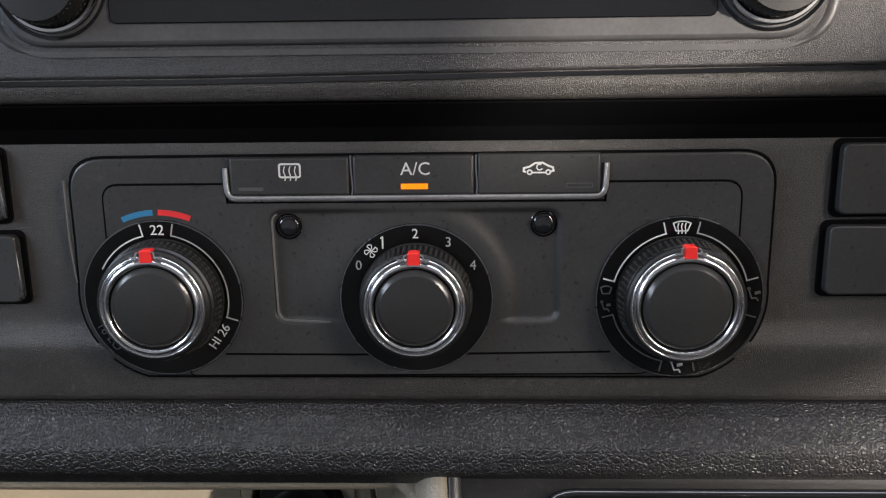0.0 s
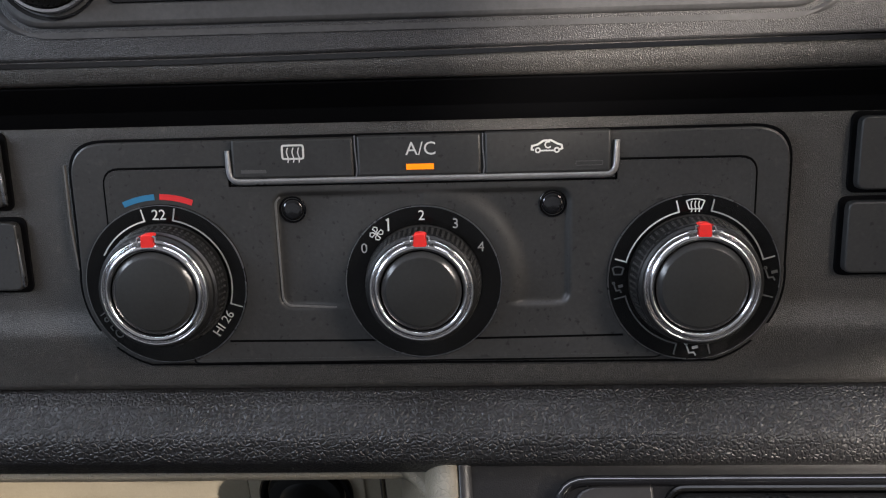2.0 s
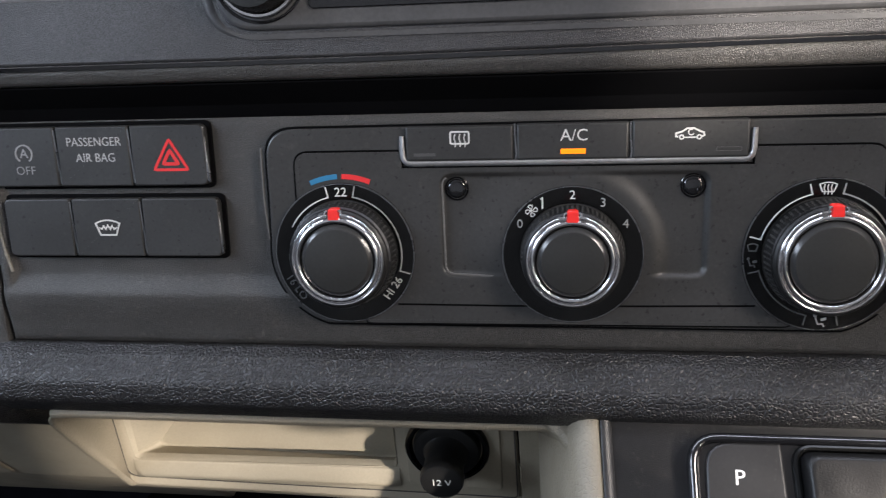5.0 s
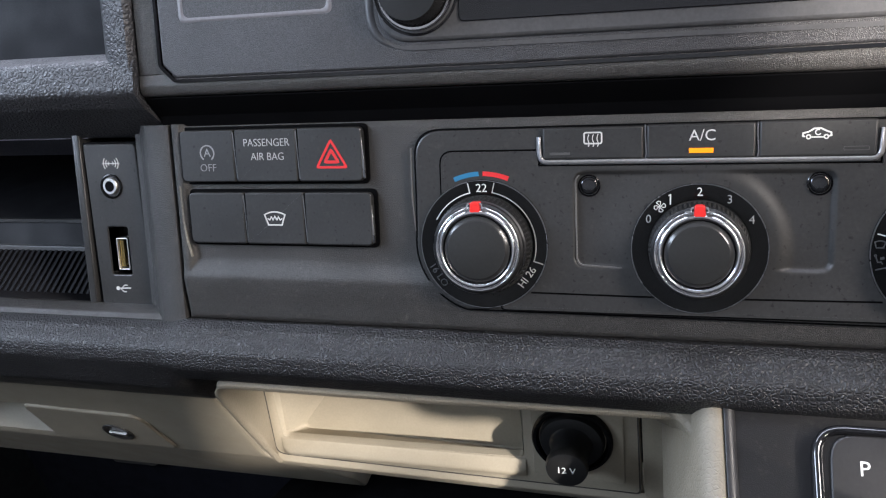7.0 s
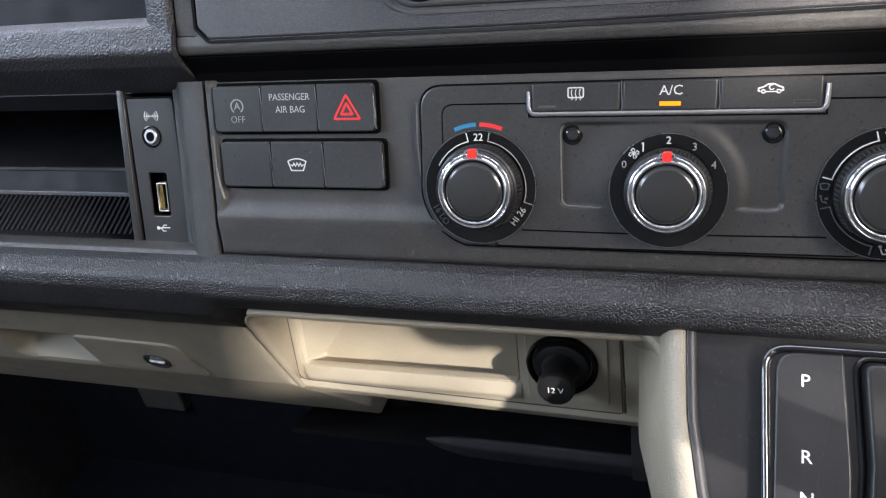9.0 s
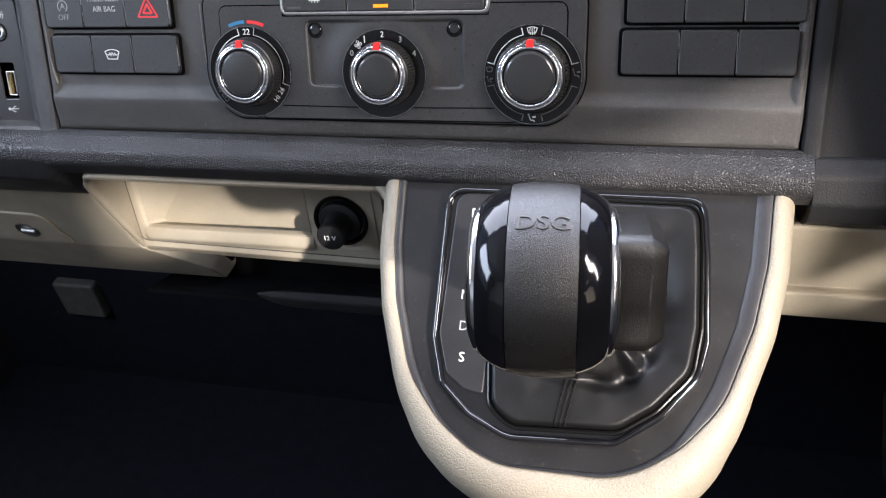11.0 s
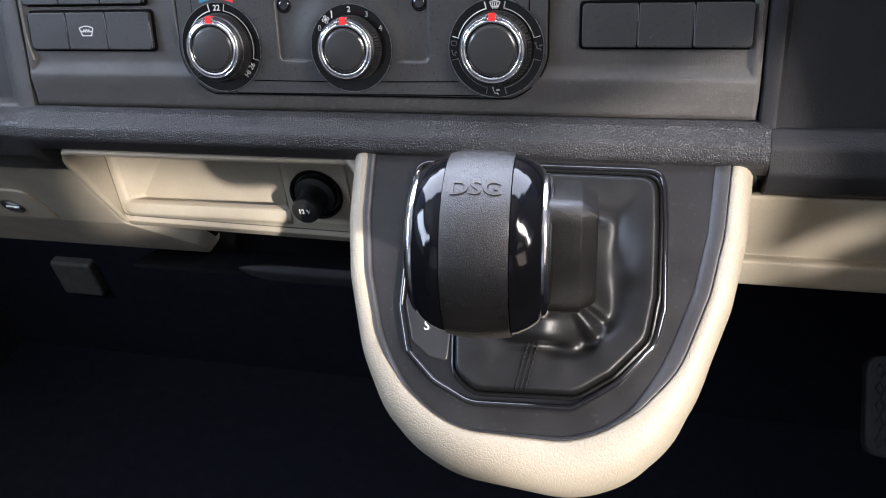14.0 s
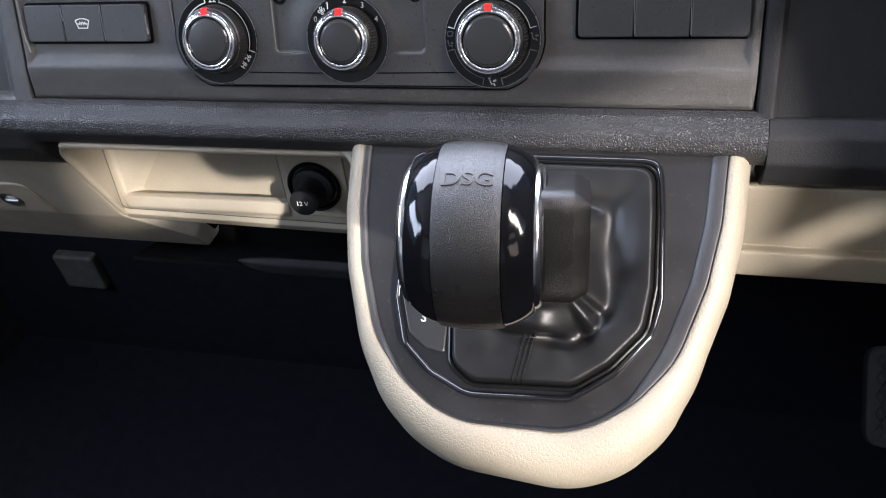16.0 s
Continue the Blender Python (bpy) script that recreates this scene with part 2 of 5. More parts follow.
def prism(outline, h0, h1, bev=0.0, steps=3, bm=None):
    """A plate with that outline from h0 to h1, its front edge rounded by bev."""
    bm = bm or bmesh.new()
    rings = [[(a, b, h0) for a, b in outline]]
    if bev <= 0:
        rings.append([(a, b, h1) for a, b in outline])
    else:
        for j in range(steps + 1):
            q = math.pi / 2 * j / steps
            o = inset(outline, bev * (1 - math.cos(q)))
            rings.append([(a, b, h1 - bev + bev * math.sin(q)) for a, b in o])
    return loops(bm, rings)


def frame_ring(outer, inner, h0, h1, bev=0.0, bm=None):
    """A frame between two outlines of the same number of points, edges rounded."""
    bm = bm or bmesh.new()
    rings = [[(a, b, h0) for a, b in outer]]
    for j in range(3):
        q = math.pi / 2 * j / 2
        rings.append([(a, b, h1 - bev + bev * math.sin(q)) for a, b in inset(outer, bev * (1 - math.cos(q)))])
    for j in range(3):
        q = math.pi / 2 * j / 2
        rings.append([(a, b, h1 - bev + bev * math.cos(q)) for a, b in inset(inner, -bev * (1 - math.sin(q)))])
    rings.append([(a, b, h0) for a, b in inner])
    loops(bm, rings + [rings[0]], False, False)
    bmesh.ops.remove_doubles(bm, verts=bm.verts, dist=1e-7)
    return bm


def lathe(prof, ca=0.0, cb=0.0, seg=72, bm=None):
    """A turned body round the surface's normal: (radius, h) pairs."""
    bm = bm or bmesh.new()
    rings = [[(ca + max(r, 1e-5) * math.cos(2 * math.pi * i / seg), cb + max(r, 1e-5) * math.sin(2 * math.pi * i / seg), h) for i in range(seg)] for r, h in prof]
    return loops(bm, rings, prof[0][0] < 1e-4, prof[-1][0] < 1e-4)


def extrude_x(prof, x0, x1, nx=1, cap=True, bm=None):
    """Sweeps a closed profile of (y, z) along x."""
    bm = bm or bmesh.new()
    rings = [[(x0 + (x1 - x0) * i / nx, y, z) for y, z in prof] for i in range(nx + 1)]
    return loops(bm, rings, cap, cap)


def ribbon(pts, w, h, th=0.00015, closed=False, bm=None):
    """A printed line of width w along the points, th thick."""
    bm = bm or bmesh.new()
    k = len(pts)
    left, right = [], []
    for i in range(k):
        p = Vector(pts[i])
        u = Vector(pts[i - 1]) if (i > 0 or closed) else p
        v = Vector(pts[(i + 1) % k]) if (i < k - 1 or closed) else p
        e1, e2 = (p - u), (v - p)
        e1 = e1.normalized() if e1.length > 1e-9 else e2.normalized()
        e2 = e2.normalized() if e2.length > 1e-9 else e1
        m = Vector((-e1.y - e2.y, e1.x + e2.x))
        m = m / max(m.length_squared / 2, 0.5)
        left.append(p + m * w / 2)
        right.append(p - m * w / 2)
    n = k if closed else k - 1
    q = [[bm.verts.new((p.x, p.y, hh)) for p in side] for side, hh in ((left, h + th), (right, h + th), (left, h), (right, h))]
    for i in range(n):
        j = (i + 1) % k
        bm.faces.new((q[0][i], q[0][j], q[1][j], q[1][i]))
        bm.faces.new((q[0][i], q[0][j], q[2][j], q[2][i]))
        bm.faces.new((q[1][i], q[1][j], q[3][j], q[3][i]))
    if not closed:
        for e in (0, k - 1):
            bm.faces.new((q[0][e], q[1][e], q[3][e], q[2][e]))
    return bm


def letters(body, size, ca, cb, h, turn=0.0, bold=0.0, wide=1.0, th=0.0001):
    """Raised lettering, centred at (ca, cb) on the surface."""
    cu = bpy.data.curves.new("lettering", "FONT")
    cu.body, cu.size, cu.align_x, cu.align_y = body, size, "CENTER", "CENTER"
    cu.offset, cu.extrude, cu.resolution_u = bold, th, 3
    ob = bpy.data.objects.new("lettering", cu)
    scene.collection.objects.link(ob)
    me = bpy.data.meshes.new_from_object(ob.evaluated_get(bpy.context.evaluated_depsgraph_get()))
    bm = bmesh.new()
    bm.from_mesh(me)
    bpy.data.objects.remove(ob)
    bpy.data.curves.remove(cu)
    bpy.data.meshes.remove(me)
    bmesh.ops.transform(bm, matrix=pose(ca, cb, h, 0, 0, turn) @ Matrix.Diagonal((wide, 1, 1, 1)), verts=bm.verts)
    return bm


def box(a0, a1, b0, b1, h0, h1, bev=0.0, bm=None):
    return prism([(a0, b0), (a1, b0), (a1, b1), (a0, b1)], h0, h1, bev, 2, bm)


def smoothstep(x, lo, hi):
    t = min(1.0, max(0.0, (x - lo) / (hi - lo)))
    return t * t * (3 - 2 * t)


# ---- the dashboard: fascia ----
def fascia_mesh():
    xs = sorted(set([-0.1975, -0.1972, -0.1966, -0.1955, 0.1955, 0.1966, 0.1972, 0.1975] + [-0.1955 + 0.0006 * i for i in range(14)] + [0.1955 - 0.0006 * i for i in range(14)] + [-0.187 + 0.374 * i / 60 for i in range(61)]))
    zs = [-0.0312, -0.0309, -0.0303] + [-0.029 + 0.003 * i for i in range(5)] + [-0.0145 + 0.00085 * i for i in range(16)] + [0.001 + 0.0055 * i for i in range(9)] + [0.0472, 0.0480, 0.0484]

    def out(x, z):
        side = smoothstep(abs(x), 0.1905, 0.1945)
        low = 1 - smoothstep(z, -0.0125, -0.0045)
        h = 0.0030 * max(0.75 * side, low) - 0.0024 * (1 - smoothstep(z, -0.032, -0.010))
        edge = min(0.1975 - abs(x), z + 0.0312, 0.0484 - z)
        return h - 0.0012 * (1 - smoothstep(edge, 0.0, 0.0013))

    bm = bmesh.new()
    grid = [[bm.verts.new((x * (0.993 if x < 0 else 0.986), z + 0.0016 * (1 - smoothstep(z, -0.031, -0.012)) - (0.0007 if z > 0.04 else 0), out(x, z))) for x in xs] for z in zs]
    for r0, r1 in zip(grid, grid[1:]):
        for i in range(len(xs) - 1):
            bm.faces.new((r0[i], r0[i + 1], r1[i + 1], r1[i]))
    rim = grid[0] + [r[-1] for r in grid[1:-1]] + grid[-1][::-1] + [r[0] for r in grid[-2:0:-1]]
    back = [bm.verts.new((v.co.x, v.co.y, -0.012)) for v in rim]
    for i in range(len(rim)):
        j = (i + 1) % len(rim)
        bm.faces.new((rim[i], rim[j], back[j], back[i]))
    bm.faces.new(back[::-1])
    return bm


fascia = thing("dashboard_fascia", (0, 0, -0.031), "grained black plastic centre fascia with a recessed upper field", "dashboard panel")
part("fascia_body", fascia_mesh(), FASCIA, fascia, fr=FR, smooth=50)

def ray_out(pts, c, q):
    """Where the ray from c at angle q last leaves the closed outline."""
    d, best = Vector((math.cos(q), math.sin(q))), 0.0
    for p, r in zip(pts, pts[1:] + pts[:1]):
        e, w = Vector(r) - Vector(p), Vector(p) - c
        den = d.x * e.y - d.y * e.x
        if abs(den) > 1e-12:
            t, u = (w.x * e.y - w.y * e.x) / den, (w.x * d.y - w.y * d.x) / den
            if -1e-9 <= u <= 1 + 1e-9 and t > best:
                best = t
    return c + d * best


def plate_with_hole(outer, inner, h0, h1, bev):
    """A plate with a window through it; both outlines seen whole from the window's middle."""
    c = sum((Vector(p) for p in inner), Vector((0, 0))) / len(inner)
    qs = sorted(set(round(math.atan2(p[1] - c.y, p[0] - c.x), 5) for p in outer + inner))
    out = [tuple(ray_out(outer, c, q)) for q in qs]
    inn = [tuple(ray_out(inner, c, q)) for q in qs]
    rings = [at_h(out, h0), at_h(out, h1 - bev), at_h(inset(out, bev * 0.3), h1 - bev * 0.3), at_h(inset(out, bev), h1)]
    rings += [at_h(inset(inn, -bev), h1), at_h(inset(inn, -bev * 0.3), h1 - bev * 0.3), at_h(inn, h1 - bev), at_h(inn, h0)]
    return loops(bmesh.new(), rings, False, False)


# ---- climate control panel ----
DL, DM, DR = (-0.0722, 0.0031), (0.0001, 0.0028), (0.0739, 0.0029)
FC = FR @ Matrix.Translation((0, 0, 0.0013))
climate = thing("climate_control_panel", (0, 0, -0.021), "satin black climate control panel with three dials", "climate control")


def climate_outline(grow=0.0):
    g = grow
    pts = fillet([(-0.0964 - g, 0.020, 0), (-0.0964 - g, 0.0430 + g, 0.010), (0.0984 + g, 0.0436 + g, 0.010), (0.0984 + g, 0.020, 0)], closed=False, n=8)[::-1]
    pts = pts + arc(*DL, 0.0247 + g, 172, 254, 14) + arc(*DR, 0.0247 + g, 286, 368, 14)
    return pts


part("surround_gap", plate_with_hole(climate_outline(0.0007), rrect(-0.048, -0.0115, 0.048, 0.0285, 0.003), 0.0002, 0.0013, 0.0001), VOID, climate, fr=FC)
part("worn_edge", ribbon([(-0.0982, 0.0370), (-0.0983, 0.020), (-0.0974, 0.0075)], 0.0004, 0.0004, 0.0011), EDGE, climate, "pale worn edge of the opening", fr=FC)
part("backplate", plate_with_hole(climate_outline(), rrect(-0.048, -0.0115, 0.048, 0.0285, 0.003), 0.0002, 0.0019, 0.0006), PANEL, climate, fr=FC, smooth=8)
# raised inner plate that carries the dials
inner = fillet([(-0.0675, -0.0198, 0.001), (0.0670, -0.0192, 0.001), (0.0560, -0.0132, 0.001), (0.0810, -0.005, 0), (0.0890, 0.012, 0), (0.0890, 0.0352, 0.004), (0.0532, 0.0352, 0.0006), (0.0532, 0.0300, 0.0006), (-0.0528, 0.0300, 0.0006), (-0.0528, 0.0352, 0.0006), (-0.0866, 0.0352, 0.004), (-0.0866, 0.012, 0), (-0.081, -0.005, 0), (-0.0565, -0.0137, 0.001)])


def inside(pts, a, b):
    hit = False
    for (a0, b0), (a1, b1) in zip(pts, pts[1:] + pts[:1]):
        if (b0 > b) != (b1 > b) and a < a0 + (a1 - a0) * (b - b0) / (b1 - b0):
            hit = not hit
    return hit


def plate_relief(a, b):
    """The plate with two shallow sunk fields beside the middle dial."""
    r = math.hypot(a - DM[0], b - DM[1])
    e = 0.0400
    side = min(1.0, max(0.0, (e - abs(a)) / 0.0009 + 0.5))
    top_low = min(1.0, max(0.0, (0.0280 - b) / 0.0009 + 0.5)) * min(1.0, max(0.0, (b + 0.0038) / 0.0009 + 0.5))
    if abs(a) > e - 0.003:
        for cb, lo in ((0.0280 - 0.003, 1), (-0.0038 + 0.003, -1)):
            if (b - cb) * lo > 0:
                d = math.hypot(abs(a) - (e - 0.003), b - cb)
                side = min(side, min(1.0, max(0.0, (0.003 - d) / 0.0009 + 0.5)))
    ring = smoothstep(r, 0.0235, 0.0300) if a > 0 else smoothstep(r, 0.0200, 0.0360)
    return 0.0024 - 0.0015 * side * top_low * ring


STEP = 0.0006
na, nb = int(0.1785 / STEP), int(0.0566 / STEP)
bm = bmesh.new()
cells = {}
for i in range(na):
    for j in range(nb):
        a, b = -0.0895 + (i + 0.5) * STEP, -0.0203 + (j + 0.5) * STEP
        if inside(inner, a, b):
            cells[i, j] = 1
grid = {}
for i, j in cells:
    for k in ((i, j), (i + 1, j), (i + 1, j + 1), (i, j + 1)):
        if k not in grid:
            a, b = -0.0895 + k[0] * STEP, -0.0203 + k[1] * STEP
            grid[k] = bm.verts.new((a, b, plate_relief(a, b)))
    bm.faces.new([grid[k] for k in ((i, j), (i + 1, j), (i + 1, j + 1), (i, j + 1))])
part("front_plate", bm, PANEL, climate, fr=FC, smooth=60)
part("plate_edge", ribbon(inset(inner, 0.0002), 0.0010, 0.0018, 0.00064, closed=True), PANEL, climate, fr=FC)
part("plate_groove", ribbon(inset(inner, -0.0005), 0.0009, 0.00186, 0.00012, closed=True), VOID, climate, fr=FC)
part("lower_groove", ribbon([(-0.0555, -0.0137), (-0.02, -0.0139), (0.02, -0.0136), (0.0552, -0.0131)], 0.0006, 0.0024, 0.00008), VOID, climate, fr=FC)
# recessed field round the middle dial
LH, RH = (-0.0355, 0.0236), (0.0358, 0.0240)


def field_line(sign):
    e = 0.0400
    return fillet([(sign * 0.0090, 0.0277, 0), (sign * e, 0.0275, 0.003), (sign * (e - 0.0005), -0.0035, 0.003), (sign * 0.0245, -0.0042, 0)], closed=False, n=6)


# left rim only: the side window's glint painted as a pale line
part("field_rim_glint", ribbon(field_line(-1)[3:], 0.0005, 0.0019, 0.00045), EDGE, climate, fr=FC)
for ca, cb in (LH, RH):
    s = part("sensor_cap", lathe([(0.0038, 0.0002), (0.0038, 0.0012), (0.0036, 0.0014), (0.0033, 0.0010), (0.0031, 0.0008), (0.0029, 0.0013), (0.0025, 0.0016), (0.0018, 0.0017), (0.0, 0.00175)], ca, cb, 32), GLOSS, climate, "glossy black round cap", fr=FC)


# temperature arcs
def band(c, r, w, a0, a1, h, n=16):
    return prism(arc(*c, r - w / 2, a0, a1, n) + arc(*c, r + w / 2, a1, a0, n), h, h + 0.00015)


part("cold_mark", band(DL, 0.0249, 0.0016, 113.5, 92.6, 0.0024), BLUE, climate, "blue printed arc", fr=FC)
part("warm_mark", band(DL, 0.0249, 0.0016, 89.2, 68.0, 0.0024), RED, climate, "red printed arc", fr=FC)


def dial(c, ring_r, front_r, base_r, turn):
    """A rotary control: the printed ring, the knurled knob, its chrome rim, cap and red pointer."""
    bed = part("dial_ring", lathe([(ring_r, 0.0010), (ring_r, 0.0026), (ring_r - 0.0003, 0.0030), (ring_r - 0.0006, 0.0030), (base_r + 0.0006, 0.0027), (base_r, 0.0012)], *c, 96), DIAL, climate, fr=FC)
    part("ring_edge", lathe([(ring_r - 0.00005, 0.0027), (ring_r - 0.00015, 0.0031), (ring_r - 0.00035, 0.0031), (ring_r - 0.0005, 0.0029)], *c, 96), DARK_CHROME, bed, fr=FC)
    knob = part("knob", lathe([(base_r, 0.0012), (base_r, 0.0030), (base_r - 0.0003, 0.0062), (front_r + 0.0009, 0.0108), (front_r + 0.0002, 0.0114), (front_r - 0.004, 0.0114), (0.0, 0.0114)], *c, 96), RUBBER, climate, fr=FC)
    ridges = bmesh.new()
    n = 64
    for i in range(n):
        q = 360.0 * i / n
        for row in range(4):
            r = base_r - 0.0001 - row * (base_r - front_r - 0.0008) / 4.0
            h = 0.0040 + row * 0.0015
            m = pose(c[0], c[1], 0, 0, 0, q) @ pose(r, 0, h, 0, 0, 0)
            pts = [m @ Vector(p) for p in ((-0.0003, -0.00052, 0), (-0.0003, 0.00052, 0), (-0.0003, 0.00052, 0.0008), (-0.0003, -0.00052, 0.0008), (0.0004, -0.0003, 0.0002), (0.0004, 0.0003, 0.0002), (0.00034, 0.0003, 0.0006), (0.00034, -0.0003, 0.0006))]
            v = [ridges.verts.new(p) for p in pts]
            for f in ((4, 5, 6, 7), (0, 1, 5, 4), (1, 2, 6, 5), (2, 3, 7, 6), (3, 0, 4, 7)):
                ridges.faces.new([v[k] for k in f])
    part("knurling", ridges, KNURL, knob, fr=FC)
    part("collar", lathe([(base_r - 0.0006, 0.0090), (front_r + 0.0010, 0.0100), (front_r + 0.0008, 0.0108), (front_r + 0.0002, 0.0112), (front_r - 0.0006, 0.0110)], *c, 96), DARK_CHROME, knob, fr=FC, smooth=60)
    part("outer_bead", lathe([(front_r - 0.0002, 0.0108), (front_r, 0.0116), (front_r - 0.0002, 0.0121), (front_r - 0.0006, 0.0123), (front_r - 0.0009, 0.0120), (front_r - 0.0010, 0.0115)], *c, 128), CHROME, knob, "thin bright chrome bead", fr=FC, smooth=80)
    part("chrome_rim", lathe([(front_r - 0.0009, 0.0114), (front_r - 0.0011, 0.0121), (front_r - 0.0016, 0.0128), (front_r - 0.0021, 0.0130), (front_r - 0.0026, 0.0128), (front_r - 0.0030, 0.0121), (front_r - 0.0031, 0.0108)], *c, 128), CHROME, knob, "bright polished chrome rim", fr=FC, smooth=80)
    part("cap_gap", lathe([(front_r - 0.0030, 0.0117), (front_r - 0.0037, 0.0116)], *c, 64), VOID, knob, fr=FC)
    part("cap_bevel", lathe([(front_r - 0.0033, 0.0110), (front_r - 0.0033, 0.0120), (front_r - 0.0036, 0.0124), (front_r - 0.0048, 0.0131)], *c, 96), BEVEL, knob, fr=FC)
    part("cap", lathe([(front_r - 0.0048, 0.0131), (front_r - 0.0053, 0.0132), (0.0, 0.0133)], *c, 96), CAP, knob, fr=FC)
    m = pose(c[0], c[1], 0, 0, 0, turn)
    ptr = fillet([(-0.0019, front_r - 0.0023, 0.0008), (0.0019, front_r - 0.0023, 0.0008), (0.0016, front_r + 0.0016, 0.0008), (-0.0016, front_r + 0.0016, 0.0008)], n=3)
    bm = prism(ptr, 0.0096, 0.0129, 0.0004, 3)
    bmesh.ops.transform(bm, matrix=m, verts=bm.verts)
    part("pointer", bm, POINTER, knob, "translucent red pointer", fr=FC, smooth=60)
    bm = bmesh.new()
    for e in (-1, 1):
        ribbon([(e * 0.0044, front_r - 0.0004), (e * 0.0027, front_r - 0.0003), (e * 0.0024, front_r + 0.0009), (e * 0.0018, front_r + 0.0011)], 0.0004, 0.0122, 0.0009, bm=bm)
    bmesh.ops.transform(bm, matrix=m, verts=bm.verts)
    part("pointer_clip", bm, CHROME, knob, fr=FC)
    return bed


dl = dial(DL, 0.0229, 0.0148, 0.0170, 1)
dm = dial(DM, 0.0217, 0.0141, 0.0157, 0)
dr = dial(DR, 0.0234, 0.0154, 0.0172, 0)

HR = 0.00315


def print_on(parent, bm, mat, name="lettering", label=""):
    return part(name, bm, mat, parent, label, fr=FC)


print_on(dl, letters("22", 0.0041, *polar(DL, 0.0199, 90.3), HR), WHITE)
print_on(dl, letters("HI 26", 0.0037, *polar(DL, 0.0192, -36), HR, 54), PALE)
print_on(dl, letters("16 LO", 0.0037, *polar(DL, 0.0200, 214), HR, -56), DIM)
for q0, q1 in ((103, 152), (78.5, -17)):
    pts = [polar(DL, 0.0216, q0), polar(DL, 0.0184, q0)] if q0 > 90 else [polar(DL, 0.0216, q0), polar(DL, 0.0190, q0)]
    pts = [polar(DL, 0.0222, q0)] + [polar(DL, 0.0188, q0 + (q1 - q0) * i / 24) for i in range(25)] + ([polar(DL, 0.0222, q1)] if q0 < 90 else [])
    print_on(dl, ribbon(pts, 0.0004, HR), WHITE if q0 > 90 else GREY, "scale_line")
for txt, q, mt in (("0", 148.4, GREY), ("2", 90, WHITE), ("3", 60.7, GREY), ("4", 31.4, GREY)):
    print_on(dm, letters(txt, 0.0039, *polar(DM, 0.0188, q), HR), mt)


one = polar(DM, 0.0188, 119)
bm = ribbon([(one[0] - 0.0006, one[1] + 0.0012), (one[0], one[1] + 0.0016)], 0.0004, HR)
ribbon([(one[0], one[1] + 0.0018), (one[0], one[1] - 0.0017)], 0.00045, HR, bm=bm)
print_on(dm, bm, WHITE)


def fan_icon(c, r):
    bm = bmesh.new()
    for k in range(4):
        q = 90 * k + 20
        pts = [polar(c, r * f, q + d) for f, d in ((0.12, 0), (0.55, -34), (0.9, -26), (1.0, 0), (0.85, 22), (0.5, 14))]
        ribbon(pts, r * 0.13, HR, closed=True, bm=bm)
    return bm


print_on(dm, fan_icon(polar(DM, 0.0188, 131.5), 0.0019), WHITE, "fan_symbol")


for q0, q1, mt in ((104, 165, WHITE), (78, 15.5, GREY), (-165.5, -102.5, DIM), (-14.6, -76.5, DIM)):
    pts = [polar(DR, 0.0222, q0)] + [polar(DR, 0.0190, q0 + (q1 - q0) * i / 20) for i in range(21)] + [polar(DR, 0.0222, q1)]
    print_on(dr, ribbon(pts, 0.0004, HR), mt, "scale_line")


def waves(ca, cb, w, hgt, h, n=3, bm=None):
    bm = bm or bmesh.new()
    for k in range(n):
        x = ca + (k - (n - 1) / 2) * w
        ribbon([(x + 0.14 * w * math.sin(2.2 * math.pi * i / 10), cb - hgt / 2 + hgt * i / 10) for i in range(11)], 0.00030, h, bm=bm)
    return bm


def screen_icon(ca, cb, w, hgt, h, lw=0.0004):
    """A windscreen outline: wide, curved top, narrow foot."""
    pts = [(ca - w * 0.33, cb - hgt / 2)] + [(ca - w / 2 + w * i / 8, cb + hgt / 2 - hgt * 0.22 * ((i - 4) / 4) ** 2) for i in range(9)] + [(ca + w * 0.33, cb - hgt / 2)]
    return ribbon(pts, lw, h, closed=True)


def seat_icon(c, s, arrow):
    bm = ribbon([(c[0] - s, c[1] + s), (c[0] - s * 0.4, c[1] - s * 0.6), (c[0] + s * 0.6, c[1] - s * 0.5), (c[0] + s, c[1] - s * 1.2)], 0.0004, HR)
    ribbon(arc(c[0] - s * 1.1, c[1] + s * 1.5, s * 0.28, 0, 360, 10)[:-1], 0.0003, HR, closed=True, bm=bm)
    if arrow:
        ribbon([(c[0] + s * 1.4, c[1] + s * 0.8), (c[0] + s * 0.2, c[1] + s * 0.5)], 0.0008, HR, bm=bm)
    return bm


top = polar(DR, 0.0206, 91)
b2 = screen_icon(*top, 0.0048, 0.0027, HR, 0.00034)
waves(top[0], top[1] - 0.0007, 0.0010, 0.0030, HR, bm=b2)
print_on(dr, b2, WHITE, "defrost_symbol")
print_on(dr, seat_icon(polar(DR, 0.0205, 2), 0.0013, True), DIM, "face_vent_symbol")
print_on(dr, seat_icon(polar(DR, 0.0205, -90), 0.0013, True), GREY, "foot_vent_symbol")
b2 = screen_icon(*polar(DR, 0.0207, 173), 0.0030, 0.0022, HR)
seat = seat_icon(polar(DR, 0.0207, 187), 0.0010, True)
print_on(dr, b2, DIM, "screen_vent_symbol")
print_on(dr, seat, DIM, "seat_vent_symbol")

